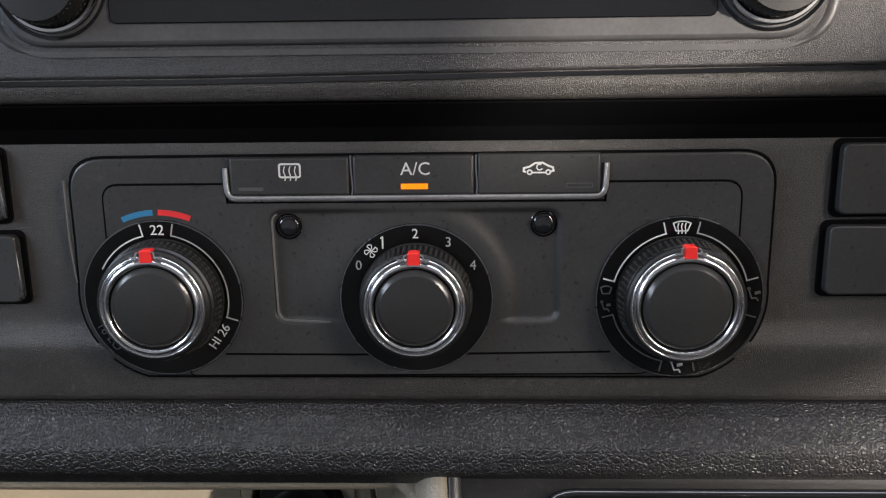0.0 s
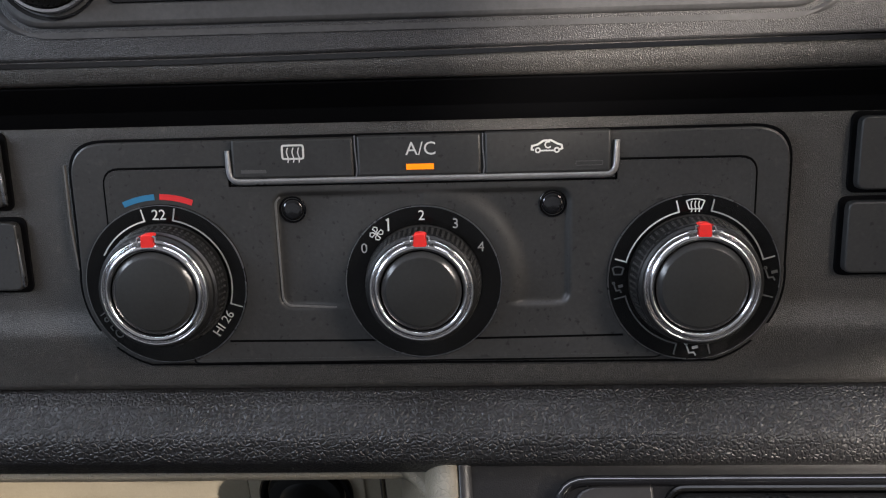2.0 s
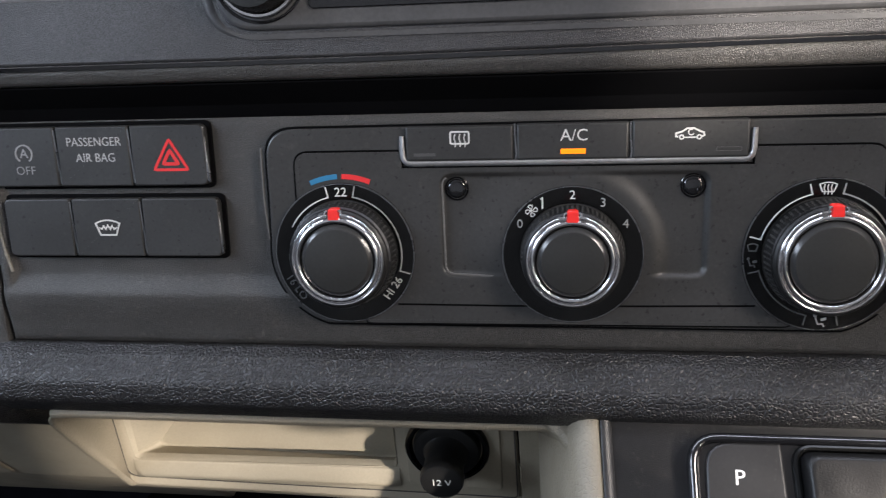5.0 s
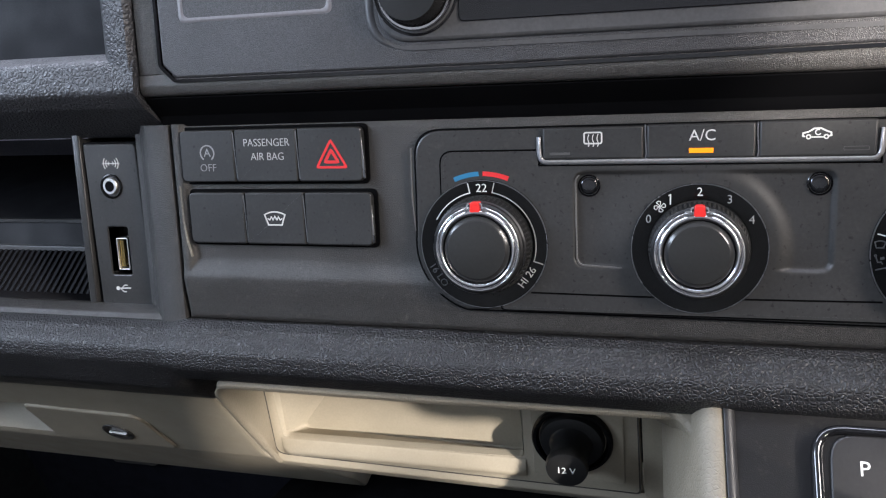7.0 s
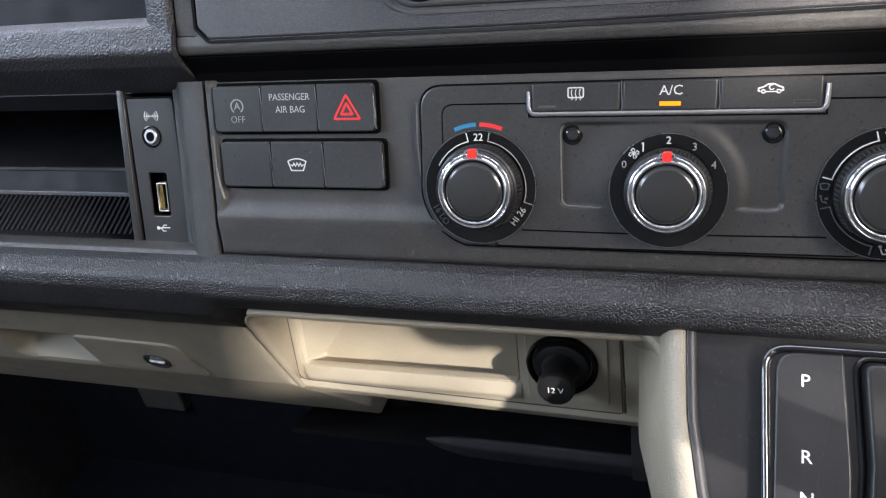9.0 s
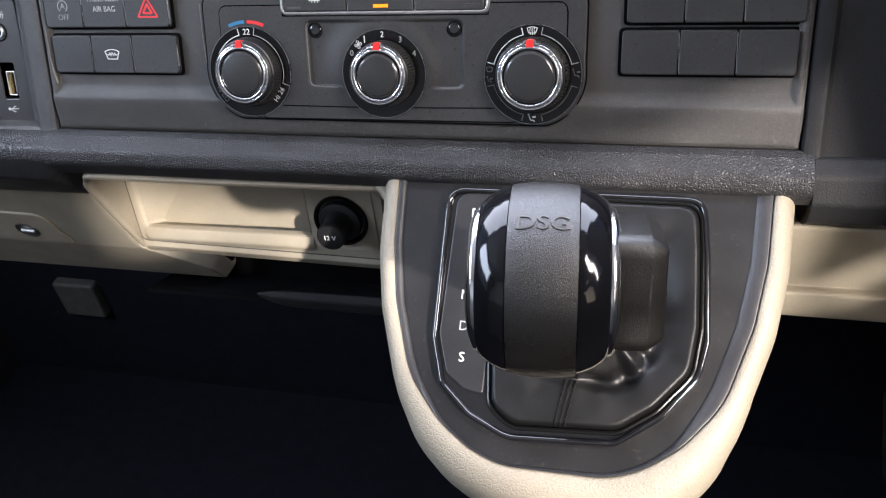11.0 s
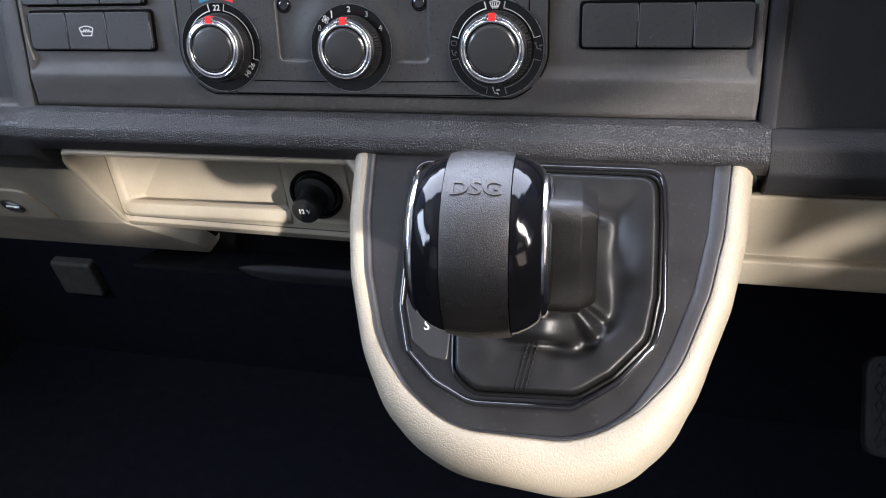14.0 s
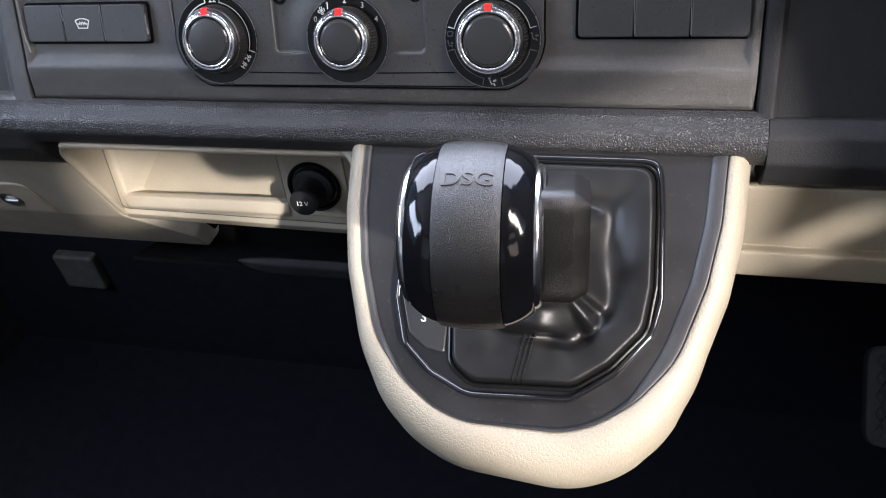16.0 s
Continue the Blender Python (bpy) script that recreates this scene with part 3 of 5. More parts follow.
# the three push buttons along the top and the bright tray under them
trim = fillet([(-0.0522, 0.0402, 0.0010), (-0.0520, 0.0316, 0.0034), (0.0524, 0.0318, 0.0034), (0.0527, 0.0410, 0.0010)], closed=False, n=8)
rings = []
for i, p in enumerate(trim):
    u, v = Vector(trim[max(i - 1, 0)]), Vector(trim[min(i + 1, len(trim) - 1)])
    d = (v - u).normalized()
    side = Vector((d.y, -d.x))
    taper = 0.85 if i in (0, len(trim) - 1) else 1.0
    rings.append([(p[0] + side.x * o * taper, p[1] + side.y * o * taper, 0.0010 + (h - 0.0010) * taper) for o, h in ((-0.0009, 0.0010), (-0.0009, 0.0030), (-0.0007, 0.0035), (-0.0003, 0.0036), (0.0003, 0.0031), (0.0006, 0.0028), (0.0009, 0.0022), (0.0010, 0.0010))])
part("button_trim", loops(bmesh.new(), rings), BAR, climate, "bright metal trim under the buttons", fr=FC, smooth=60)
BX = (-0.0512, -0.0172, 0.0170, 0.0514)
for k in range(3):
    a0, a1 = BX[k] + 0.0005, BX[k + 1] - 0.0005
    top_b = 0.0432 + 0.0003 * k
    button = part("push_button", prism(rrect(a0, 0.0326, a1, top_b, 0.0006, 2), 0.0008, 0.0036, 0.0007), BUTTON, climate, fr=FC)
    mid = (a0 + a1) / 2
    H = 0.0036
    if k == 0:
        bm = ribbon(rrect(mid - 0.0026, 0.0378, mid + 0.0031, 0.0414, 0.0006, 3), 0.0005, H, closed=True)
        waves(mid + 0.0003, 0.0388, 0.0015, 0.0040, H, bm=bm)
        part("rear_window_symbol", bm, WHITE, button, fr=FC)
        part("indicator", box(a0 + 0.0024, a0 + 0.0092, 0.0341, 0.0350, H, H + 0.0001), DIM, button, "unlit indicator", fr=FC)
    elif k == 1:
        part("lettering", letters("A/C", 0.0050, mid + 0.0006, 0.0397, H), WHITE, button, fr=FC)
        part("indicator", box(mid - 0.0034, mid + 0.0040, 0.0343, 0.0358, H, H + 0.0002), AMBER, button, "lit amber indicator", fr=FC)
    else:
        body = [(-0.0038, -0.0010), (-0.0045, -0.0008), (-0.0044, 0.0003), (-0.0027, 0.0008), (-0.0010, 0.0020), (0.0012, 0.0021), (0.0030, 0.0010), (0.0043, 0.0005), (0.0045, -0.0006), (0.0036, -0.0010)]
        bm = ribbon([(mid - 0.0002 + x * 0.9, 0.0396 + z * 0.8) for x, z in body], 0.00052, H)
        for wx in (-0.0026, 0.0024):
            ribbon(arc(mid + wx, 0.0387, 0.0006, 0, 360, 10)[:-1], 0.0004, H, closed=True, bm=bm)
        ribbon([(mid - 0.0019, 0.0386), (mid + 0.0016, 0.0386)], 0.0004, H, bm=bm)
        ribbon(arc(mid + 0.0001, 0.0401, 0.0008, 60, 330, 10), 0.00035, H, bm=bm)
        part("recirculation_symbol", bm, WHITE, button, fr=FC)
        part("indicator", ribbon(rrect(a1 - 0.0092, 0.0345, a1 - 0.0022, 0.0356, 0.0001, 1), 0.00018, H, closed=True), DIM, button, "unlit indicator", fr=FC)
    if k:
        part("button_seam", ribbon([(BX[k], 0.0436), (BX[k], 0.0405), (BX[k] + 0.0004, 0.0345), (BX[k], 0.0322)], 0.0004, 0.0030, 0.0004), DARK_CHROME, climate, fr=FC)


# ---- switch banks ----
def switch_bank(cuts, b0, b1, label, group):
    """Three square switches in one frame; the outer edge toward the middle is bevelled bright."""
    bank = thing("switch_bank", ((cuts[0] + cuts[-1]) / 2, 0, b0), label, "switches", group)
    part("bank_frame", prism(rrect(cuts[0] - 0.0012, b0 - 0.0012, cuts[-1] + 0.0012, b1 + 0.0012, 0.0026), -0.0005, 0.0006, 0.0003), VOID, bank, fr=FR)
    keys = []
    for k in range(3):
        a0, a1 = cuts[k] + 0.0004, cuts[k + 1] - 0.0004
        r = [0.0006] * 4
        if k == 0:
            r[0] = r[3] = 0.0022
        if k == 2:
            r[1] = r[2] = 0.0022
        o = fillet([(a0, b0, r[0]), (a1, b0, r[1]), (a1, b1, r[2]), (a0, b1, r[3])], n=4)
        keys.append(part("switch", prism(o, 0.0, 0.0034, 0.0005), BUTTON, bank, fr=FR))
        if k:
            part("divider", ribbon([(cuts[k] - 0.0003, b1 - 0.001), (cuts[k] + 0.0004, b0 + 0.001)], 0.00035, 0.0029, 0.0004), DARK_CHROME, bank, fr=FR)
    return bank, keys


CA = (-0.1917, -0.1680, -0.1420, -0.1160)
CB = (-0.1900, -0.1655, -0.1406, -0.1134)
upper, ku = switch_bank(CA, 0.0256, 0.0452, "three black square switches with white and red symbols", "switch banks")
lower, kl = switch_bank(CB, 0.0018, 0.0214, "three black square switches, one with a heated windscreen symbol", "switch banks")
part("bright_edge", prism(fillet([(-0.1168, 0.0270, 0), (-0.1154, 0.0264, 0), (-0.1166, 0.0447, 0), (-0.1178, 0.0443, 0)]), 0.0024, 0.0032, 0.0003), DARK_CHROME, upper, fr=FR)
part("bright_edge", prism(fillet([(-0.1144, 0.0030, 0), (-0.1131, 0.0028, 0), (-0.1140, 0.0208, 0), (-0.1153, 0.0206, 0)]), 0.0024, 0.0032, 0.0003), DARK_CHROME, lower, fr=FR)
H = 0.0034
part("lettering", letters("OFF", 0.0041, -0.1797, 0.0309, H, bold=-0.00006), GREY, ku[0], fr=FR)
bm = ribbon(arc(-0.1797, 0.0366, 0.0029, -55, 235, 20), 0.0005, H)
part("stop_start_symbol", bm, GREY, ku[0], fr=FR)
part("lettering", letters("A", 0.0044, -0.1797, 0.0366, H), GREY, ku[0], fr=FR)
part("lettering", letters("PASSENGER", 0.0041, -0.1545, 0.0401, H, wide=0.90, bold=-0.00003), PALE, ku[1], fr=FR)
part("lettering", letters("AIR BAG", 0.0041, -0.1543, 0.0349, H, wide=0.90, bold=-0.00003), PALE, ku[1], fr=FR)
tri_o = fillet([(-0.1346, 0.0300, 0.0004), (-0.1230, 0.0300, 0.0004), (-0.1288, 0.0398, 0.0004)], n=2)
bm = ribbon([(a + 0.0004, b + 0.0008) for a, b in tri_o], 0.0009, H, closed=True)
ribbon(fillet([(-0.1310, 0.0327, 0.0003), (-0.1258, 0.0327, 0.0003), (-0.1284, 0.0371, 0.0003)], n=2), 0.0011, H, closed=True, bm=bm)
part("hazard_triangle", bm, RED, ku[2], "red warning triangle", fr=FR)
bm = screen_icon(-0.1530, 0.0117, 0.0085, 0.0050, H, 0.0005)
ribbon([(-0.1561, 0.0117), (-0.1552, 0.0111), (-0.1545, 0.0123), (-0.1538, 0.0111), (-0.1530, 0.0125), (-0.1522, 0.0111), (-0.1515, 0.0123), (-0.1508, 0.0111), (-0.1499, 0.0117)], 0.0004, H, bm=bm)
part("heated_screen_symbol", bm, WHITE, kl[1], fr=FR)
for b0, b1, c in ((0.0262, 0.0456, (0.1157, 0.1412, 0.1660, 0.1917)), (0.0034, 0.0230, (0.1140, 0.1396, 0.1643, 0.1900))):
    switch_bank(c, b0, b1, "three blank black square switches", "switch banks")
# worn light edge at the recess end
part("worn_edge", ribbon([(-0.1936, 0.024), (-0.1934, 0.010), (-0.1925, 0.002), (-0.1910, -0.004)], 0.0008, 0.0018, 0.0006), surface("worn_plastic", (0.16, 0.14, 0.11), 0.7, vary=0.5), fascia, "pale worn edge", fr=FR)

# ---- upper trim, radio ----
prof = fillet([(0.030, 0.0590, 0), (-0.0070, 0.0582, 0.001), (-0.0106, 0.0584, 0.003), (-0.0118, 0.0622, 0.004), (-0.0112, 0.0662, 0.0003), (0.030, 0.0664, 0)], n=7)
upper_trim = thing("upper_dash_trim", (0, 0, 0.047), "grained black dash trim with a rounded lower edge", "dashboard trim")
part("lip", extrude_x(prof, -0.2005, 0.30, 24), FASCIA, upper_trim, smooth=50)
# the shade below the lip is put into this piece's near-black colour
part("underside", extrude_x(fillet([(0.030, 0.0460, 0), (0.0005, 0.0466, 0.001), (-0.0015, 0.0510, 0.002), (-0.0092, 0.0578, 0.002), (-0.0080, 0.0584, 0), (0.030, 0.0584, 0)], n=4), -0.2003, 0.30, 4), VOID, upper_trim, "underside of the trim, coloured black for its shade", smooth=50)
part("side_border", box(-0.2005, -0.1916, 0.0664, 0.170, -0.004, 0.0112, 0.0004), FASCIA, upper_trim, fr=FR)
o = fillet([(-0.1898, 0.0697, 0.002), (-0.1846, 0.0646, 0.003), (-0.06, 0.0647, 0.05), (0.10, 0.0664, 0.05), (0.30, 0.0682, 0), (0.30, 0.170, 0), (-0.1898, 0.170, 0)], n=4)
part("radio_surround", prism(o, -0.004, 0.0122, 0.0009), DASH_FACE, upper_trim, fr=FR)
part("corner_fill", prism([(-0.1916, 0.0620), (-0.1850, 0.0620), (-0.1880, 0.0660), (-0.1916, 0.0700)], -0.004, 0.0112), FASCIA, upper_trim, fr=FR)
part("gloss_strip", ribbon(fillet([(-0.1907, 0.168, 0), (-0.1907, 0.0692, 0.002), (-0.1850, 0.0637, 0.003), (-0.06, 0.0638, 0.05), (0.10, 0.0655, 0.05), (0.30, 0.0673, 0)], closed=False, n=5), 0.0012, 0.0100, 0.0023), GLOSS, upper_trim, "gloss black strip round the radio panel", fr=FR)
part("radio_land", frame_ring(rrect(-0.1100, 0.0698, 0.1090, 0.168, 0.015, 8), rrect(-0.1050, 0.0723, 0.1040, 0.166, 0.013, 8), 0.010, 0.0126, 0.0020), RADIO, upper_trim, "raised smooth edge round the radio", fr=FR, smooth=60)
radio = thing("infotainment_unit", (0, -0.012, 0.072), "infotainment unit with a black screen and two rotary knobs", "car radio")
part("bezel", prism(rrect(-0.1045, 0.0728, 0.1035, 0.165, 0.012, 8), 0.004, 0.0135, 0.0015), RADIO, radio, fr=FR)
part("bezel_gap", prism(rrect(-0.1054, 0.0719, 0.1044, 0.166, 0.013, 8), 0.004, 0.0114, 0.0004), VOID, radio, fr=FR)
part("screen", prism(rrect(-0.0760, 0.0785, 0.0770, 0.160, 0.002), 0.010, 0.0141, 0.0003), GLOSS, radio, "black glass screen", fr=FR)
for ca in (-0.0905, 0.0905):
    k = part("rotary_knob", lathe([(0.0112, 0.010), (0.0110, 0.020), (0.0102, 0.0225), (0.0, 0.0228)], ca, 0.0893, 48), RUBBER, radio, fr=FR)
    dots = bmesh.new()
    for i in range(44):
        for row in range(6):
            m = pose(ca, 0.0893, 0, 0, 0, 360 * (i + 0.5 * (row % 2)) / 44) @ pose(0.01095 - 0.00012 * row, 0, 0.0160 + 0.0011 * row)
            v = [dots.verts.new(m @ Vector(p)) for p in ((0, -0.0006, 0), (0, 0, -0.0006), (0, 0.0006, 0), (0, 0, 0.0006), (0.0005, 0, 0))]
            for q in range(4):
                dots.faces.new((v[q], v[(q + 1) % 4], v[4]))
    part("knob_grip", dots, RUBBER, k, fr=FR)
    part("knob_rim", lathe([(0.0130, 0.0125), (0.0131, 0.0148), (0.0126, 0.0158), (0.0119, 0.0158), (0.0113, 0.0150), (0.0111, 0.0125)], ca, 0.0893, 64), CHROME, k, "chrome ring", fr=FR)
    part("knob_recess", lathe([(0.0146, 0.0110), (0.0146, 0.0139), (0.0138, 0.0137), (0.0131, 0.0128), (0.0, 0.0128)], ca, 0.0893, 48), GLOSS, k, fr=FR)
slot = thing("upper_slot", (-0.15, -0.011, 0.085), "black slot in the dash trim, its rim coloured pale for sky sheen", "slot")
# the sky's reflection on the rim is painted as a pale lilac base
part("slot_rim", frame_ring(rrect(-0.1815, 0.0835, -0.1205, 0.130, 0.003), rrect(-0.1785, 0.0862, -0.1235, 0.127, 0.002), 0.009, 0.0124, 0.0010), surface("slot_rim_sky_sheen", (0.16, 0.155, 0.165), 0.38), slot, fr=FR)
part("slot_back", prism(rrect(-0.1800, 0.085, -0.1220, 0.128, 0.002), 0.0095, 0.0112), VOID, slot, fr=FR)

# ---- leather-grained roll below the fascia ----
right_prof = fillet([(0.030, -0.0288, 0), (-0.0015, -0.0300, 0.001), (-0.0060, -0.0322, 0.002), (-0.0128, -0.0395, 0.006), (-0.0126, -0.0470, 0.006), (-0.0045, -0.0543, 0.005), (0.0100, -0.0572, 0.003), (0.030, -0.0585, 0)], n=6)
left_prof = fillet([(0.030, -0.0310, 0), (-0.0015, -0.0315, 0.001), (-0.0060, -0.0332, 0.002), (-0.0125, -0.0390, 0.006), (-0.0122, -0.0455, 0.006), (-0.0030, -0.0600, 0.010), (0.0250, -0.0745, 0.004), (0.042, -0.0800, 0)], n=6)
roll = thing("padded_dash_roll", (0, 0, -0.058), "padded black roll with coarse leather grain along the dashboard", "dashboard padding")
rings = []
for x in [-0.55, -0.45, -0.35, -0.25] + [-0.206 + 0.001 * i for i in range(11)] + [-0.18 + 0.02 * i for i in range(19)] + [0.1990, 0.2010]:
    f = smoothstep(x, -0.206, -0.197)
    rings.append([(x, p[0] + (q[0] - p[0]) * f, p[1] + (q[1] - p[1]) * f) for p, q in zip(left_prof, right_prof)])
part("roll_skin", loops(bmesh.new(), rings[:14]), LEATHER, roll, smooth=60)
part("roll_skin", loops(bmesh.new(), rings[13:]), LEATHER, roll, smooth=60)

# ---- cream lower dash: open tray, socket, flap ----
lower_dash = thing("lower_dash_trim", (-0.1, 0.05, -0.15), "cream plastic lower dash trim beneath the black roll", "dashboard trim")
o = fillet([(-0.1915, 0.004, 0), (-0.1945, -0.0600, 0.004), (-0.0200, -0.0632, 0.003), (-0.0215, 0.004, 0)][::-1], n=6)
hole = fillet([(-0.1872, 0.0015, 0.004), (-0.1878, -0.0488, 0.004), (-0.0708, -0.0475, 0.003), (-0.0702, 0.0015, 0.003)][::-1], n=8)


part("lower_panel", plate_with_hole(o, hole, -0.004, 0.0, 0.0010), CREAM, lower_dash, fr=TRAY, smooth=40)

def loft4(rings):
    """Skins outlines of (a, b, h)."""
    return loops(bmesh.new(), rings, False, True)


def tray_ring(corners, h, r=0.003):
    return at_h(fillet([(a, b, r) for a, b in corners][::-1], n=8), h)


scoop = [tray_ring(((-0.1872, 0.0015), (-0.1878, -0.0488), (-0.0708, -0.0475), (-0.0702, 0.0015)), 0.0),
         tray_ring(((-0.1840, 0.0025), (-0.1872, -0.0496), (-0.0712, -0.0484), (-0.0705, 0.0025)), -0.0020),
         tray_ring(((-0.1415, 0.0025), (-0.1842, -0.0520), (-0.0732, -0.0540), (-0.0722, 0.0025)), -0.0120),
         tray_ring(((-0.1412, 0.0020), (-0.1832, -0.0512), (-0.0740, -0.0532), (-0.0730, 0.0020)), -0.0124)]
part("open_tray", loft4(scoop), CREAM, lower_dash, fr=TRAY, smooth=24)
# raised sill in front of the tray
sill = fillet([(-0.0486, -0.0010, 0), (-0.0490, 0.0006, 0.001), (-0.0555, 0.0034, 0.003), (-0.0590, 0.0008, 0.001), (-0.0590, -0.0010, 0)], n=4)
part("tray_sill", loops(bmesh.new(), [[(a, b + r, h * k) for b, h in sill] for a, r, k in ((-0.1890, 0.0002, 0.3), (-0.1850, 0.0, 1.0), (-0.0760, 0.0006, 1.0), (-0.0700, 0.0008, 0.3))]), CREAM, lower_dash, fr=TRAY, smooth=50)
JOINT = surface("dark_joint", (0.05, 0.045, 0.04), 0.8)
part("tray_insert_line", ribbon(fillet([(-0.1912, 0.002, 0), (-0.1938, -0.0592, 0.005), (-0.0210, -0.0624, 0.002), (-0.0220, -0.003, 0)], closed=False, n=5), 0.0006, -0.0002, 0.00035), JOINT, lower_dash, fr=TRAY)
part("socket_plate", prism(fillet([(-0.0660, 0.002, 0), (-0.0665, -0.0560, 0.002), (-0.0270, -0.0572, 0.002), (-0.0275, 0.002, 0)], n=3), -0.001, 0.0012, 0.0006), CREAM, lower_dash, fr=TRAY)
# rounded foot below the insert, turning under
foot = fillet([(-0.0600, -0.0008, 0), (-0.0640, 0.0004, 0.002), (-0.0715, -0.0050, 0.004), (-0.0730, -0.0180, 0.003), (-0.0600, -0.0200, 0)], n=4)
part("trim_foot", loops(bmesh.new(), [[(a, b + r, h) for b, h in foot] for a, r in ((-0.1945, 0.0004), (-0.10, -0.0012), (0.0060, -0.0030))]), CREAM, lower_dash, fr=TRAY, smooth=50)
# cheek that closes the recess towards the passenger: from the leaning front edge back to the insert
rings = []
for i in range(25):
    q = 0.93 * i / 24
    x, y, z = -0.1905 - 0.0036 * q + 0.0060 * max(0.0, 1 - q / 0.13) ** 2, 0.0010 + 0.0620 * q ** 1.08, -0.0585 - 0.0650 * q
    yb = 0.0403 + 0.303 * (-0.0570 - z) + 0.001
    xb = -0.1915 - 0.046 * (-0.0570 - z)
    rings.append([(x - 0.0030, y + 0.0045, z), (x - 0.0022, y + 0.0010, z), (x - 0.0008, y - 0.0004, z), (x + 0.0010, y - 0.0002, z), (x + 0.0022, y + 0.0016, z)] + [(x + 0.0022 + (xb - x - 0.0022) * k / 5, y + 0.0016 + max(0.0008, yb - y - 0.0016) * k / 5, z) for k in range(1, 6)])
part("side_cheek", loops(bmesh.new(), rings, False, False, closed=False), CREAM_SKIN, lower_dash, fr=Matrix(), smooth=60)
part("recess_roof", extrude_x([(0.002, -0.0572), (0.060, -0.0560), (0.060, -0.0530), (0.002, -0.0550)], -0.1870, 0.0060), CREAM, lower_dash)
lip = fillet([(0.012, -0.0555, 0), (-0.0012, -0.0548, 0.0010), (-0.0022, -0.0570, 0.0012), (-0.0008, -0.0590, 0.0012), (0.012, -0.0580, 0)], n=4)
part("cream_lip", loops(bmesh.new(), [[(x, yy * k + 0.006 * (1 - k), -0.0570 + (zz + 0.0570) * k + d) for yy, zz in lip] for x, k, d in ((-0.1885, 0.25, -0.0026), (-0.1872, 0.7, -0.0016), (-0.1850, 0.95, -0.0006), (-0.1800, 1.0, 0.0), (-0.10, 1.0, 0.0), (0.0070, 1.0, 0.0008))]), CREAM_SKIN, lower_dash, smooth=60)
# dark rail below, which carries on the flap's lower edge, with a deep slot above it
rail = fillet([(0.1060, -0.1700, 0), (0.1035, -0.1605, 0.002), (0.1000, -0.1600, 0.003), (0.0975, -0.1650, 0.004), (0.1010, -0.1730, 0.003), (0.150, -0.1800, 0)], n=5)
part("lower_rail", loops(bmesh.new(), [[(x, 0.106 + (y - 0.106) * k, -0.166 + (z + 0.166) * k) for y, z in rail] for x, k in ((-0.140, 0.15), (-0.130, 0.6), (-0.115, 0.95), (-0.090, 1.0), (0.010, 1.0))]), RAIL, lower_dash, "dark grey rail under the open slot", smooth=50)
# back and floor near-black: the slot's inner shade put into their colour
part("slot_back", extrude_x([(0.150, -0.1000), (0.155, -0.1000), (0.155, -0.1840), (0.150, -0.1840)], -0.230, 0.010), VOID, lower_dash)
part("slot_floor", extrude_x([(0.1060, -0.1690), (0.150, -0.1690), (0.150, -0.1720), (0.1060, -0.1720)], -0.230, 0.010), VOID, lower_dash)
# dark foot colour here replaces cream lying in shadow
part("slot_end", extrude_x(fillet([(0.075, -0.1200, 0), (0.150, -0.1200, 0), (0.150, -0.1720, 0), (0.096, -0.1720, 0.003), (0.088, -0.1600, 0.006)], n=4), -0.0190, 0.0100), FOOT, lower_dash, smooth=50)
part("end_panel", prism(fillet([(-0.0208, 0.004, 0), (-0.0192, -0.0640, 0.001), (0.0080, -0.0660, 0), (0.0080, 0.004, 0)]), -0.004, -0.0004, 0.0006), CREAM, lower_dash, fr=TRAY)

socket = thing("power_socket", (-0.049, 0.050, -0.106), "black twelve volt socket closed with a black plug", "power socket")
SC = (-0.0488, -0.0342)
part("socket_ring", lathe([(0.0172, -0.001), (0.0172, 0.0026), (0.0165, 0.0036), (0.0153, 0.0036), (0.0146, 0.0026), (0.0142, 0.0010), (0.0138, -0.003)], *SC, 64), DIAL, socket, fr=TRAY)
plug = part("plug", lathe([(0.0140, -0.003), (0.0138, 0.0026), (0.0130, 0.0044), (0.0116, 0.0050), (0.0092, 0.0054), (0.0082, 0.0068), (0.0078, 0.0110), (0.0080, 0.0150), (0.0086, 0.0170), (0.0087, 0.0192), (0.0082, 0.0206), (0.0070, 0.0211), (0.0, 0.0213)], *SC, 64), RUBBER, socket, fr=TRAY)
part("lettering", letters("12 V", 0.0042, SC[0], SC[1] + 0.0003, 0.0213), WHITE, plug, fr=TRAY)

flap = thing("storage_flap", (-0.33, 0.05, -0.13), "cream plastic storage flap with a finger grip and lock", "flap")
FLAP = SLOPE @ Matrix.Translation((0.003, 0.0075, 0))
FLAP_PROF = fillet([(-0.0345, -0.012, 0), (-0.0358, -0.0002, 0.002), (-0.1070, 0.0, 0.012), (-0.1690, -0.0125, 0.004), (-0.1745, -0.0260, 0)], closed=False, n=6)


def flap_dip(a, b):
    """The hollow behind the finger grip."""
    pit = smoothstep(a, -0.412, -0.384) * (1 - smoothstep(a, -0.3475, -0.3440)) * smoothstep(b, -0.1020, -0.0940) * (1 - smoothstep(b, -0.0690, -0.0650))
    return pit * 0.030


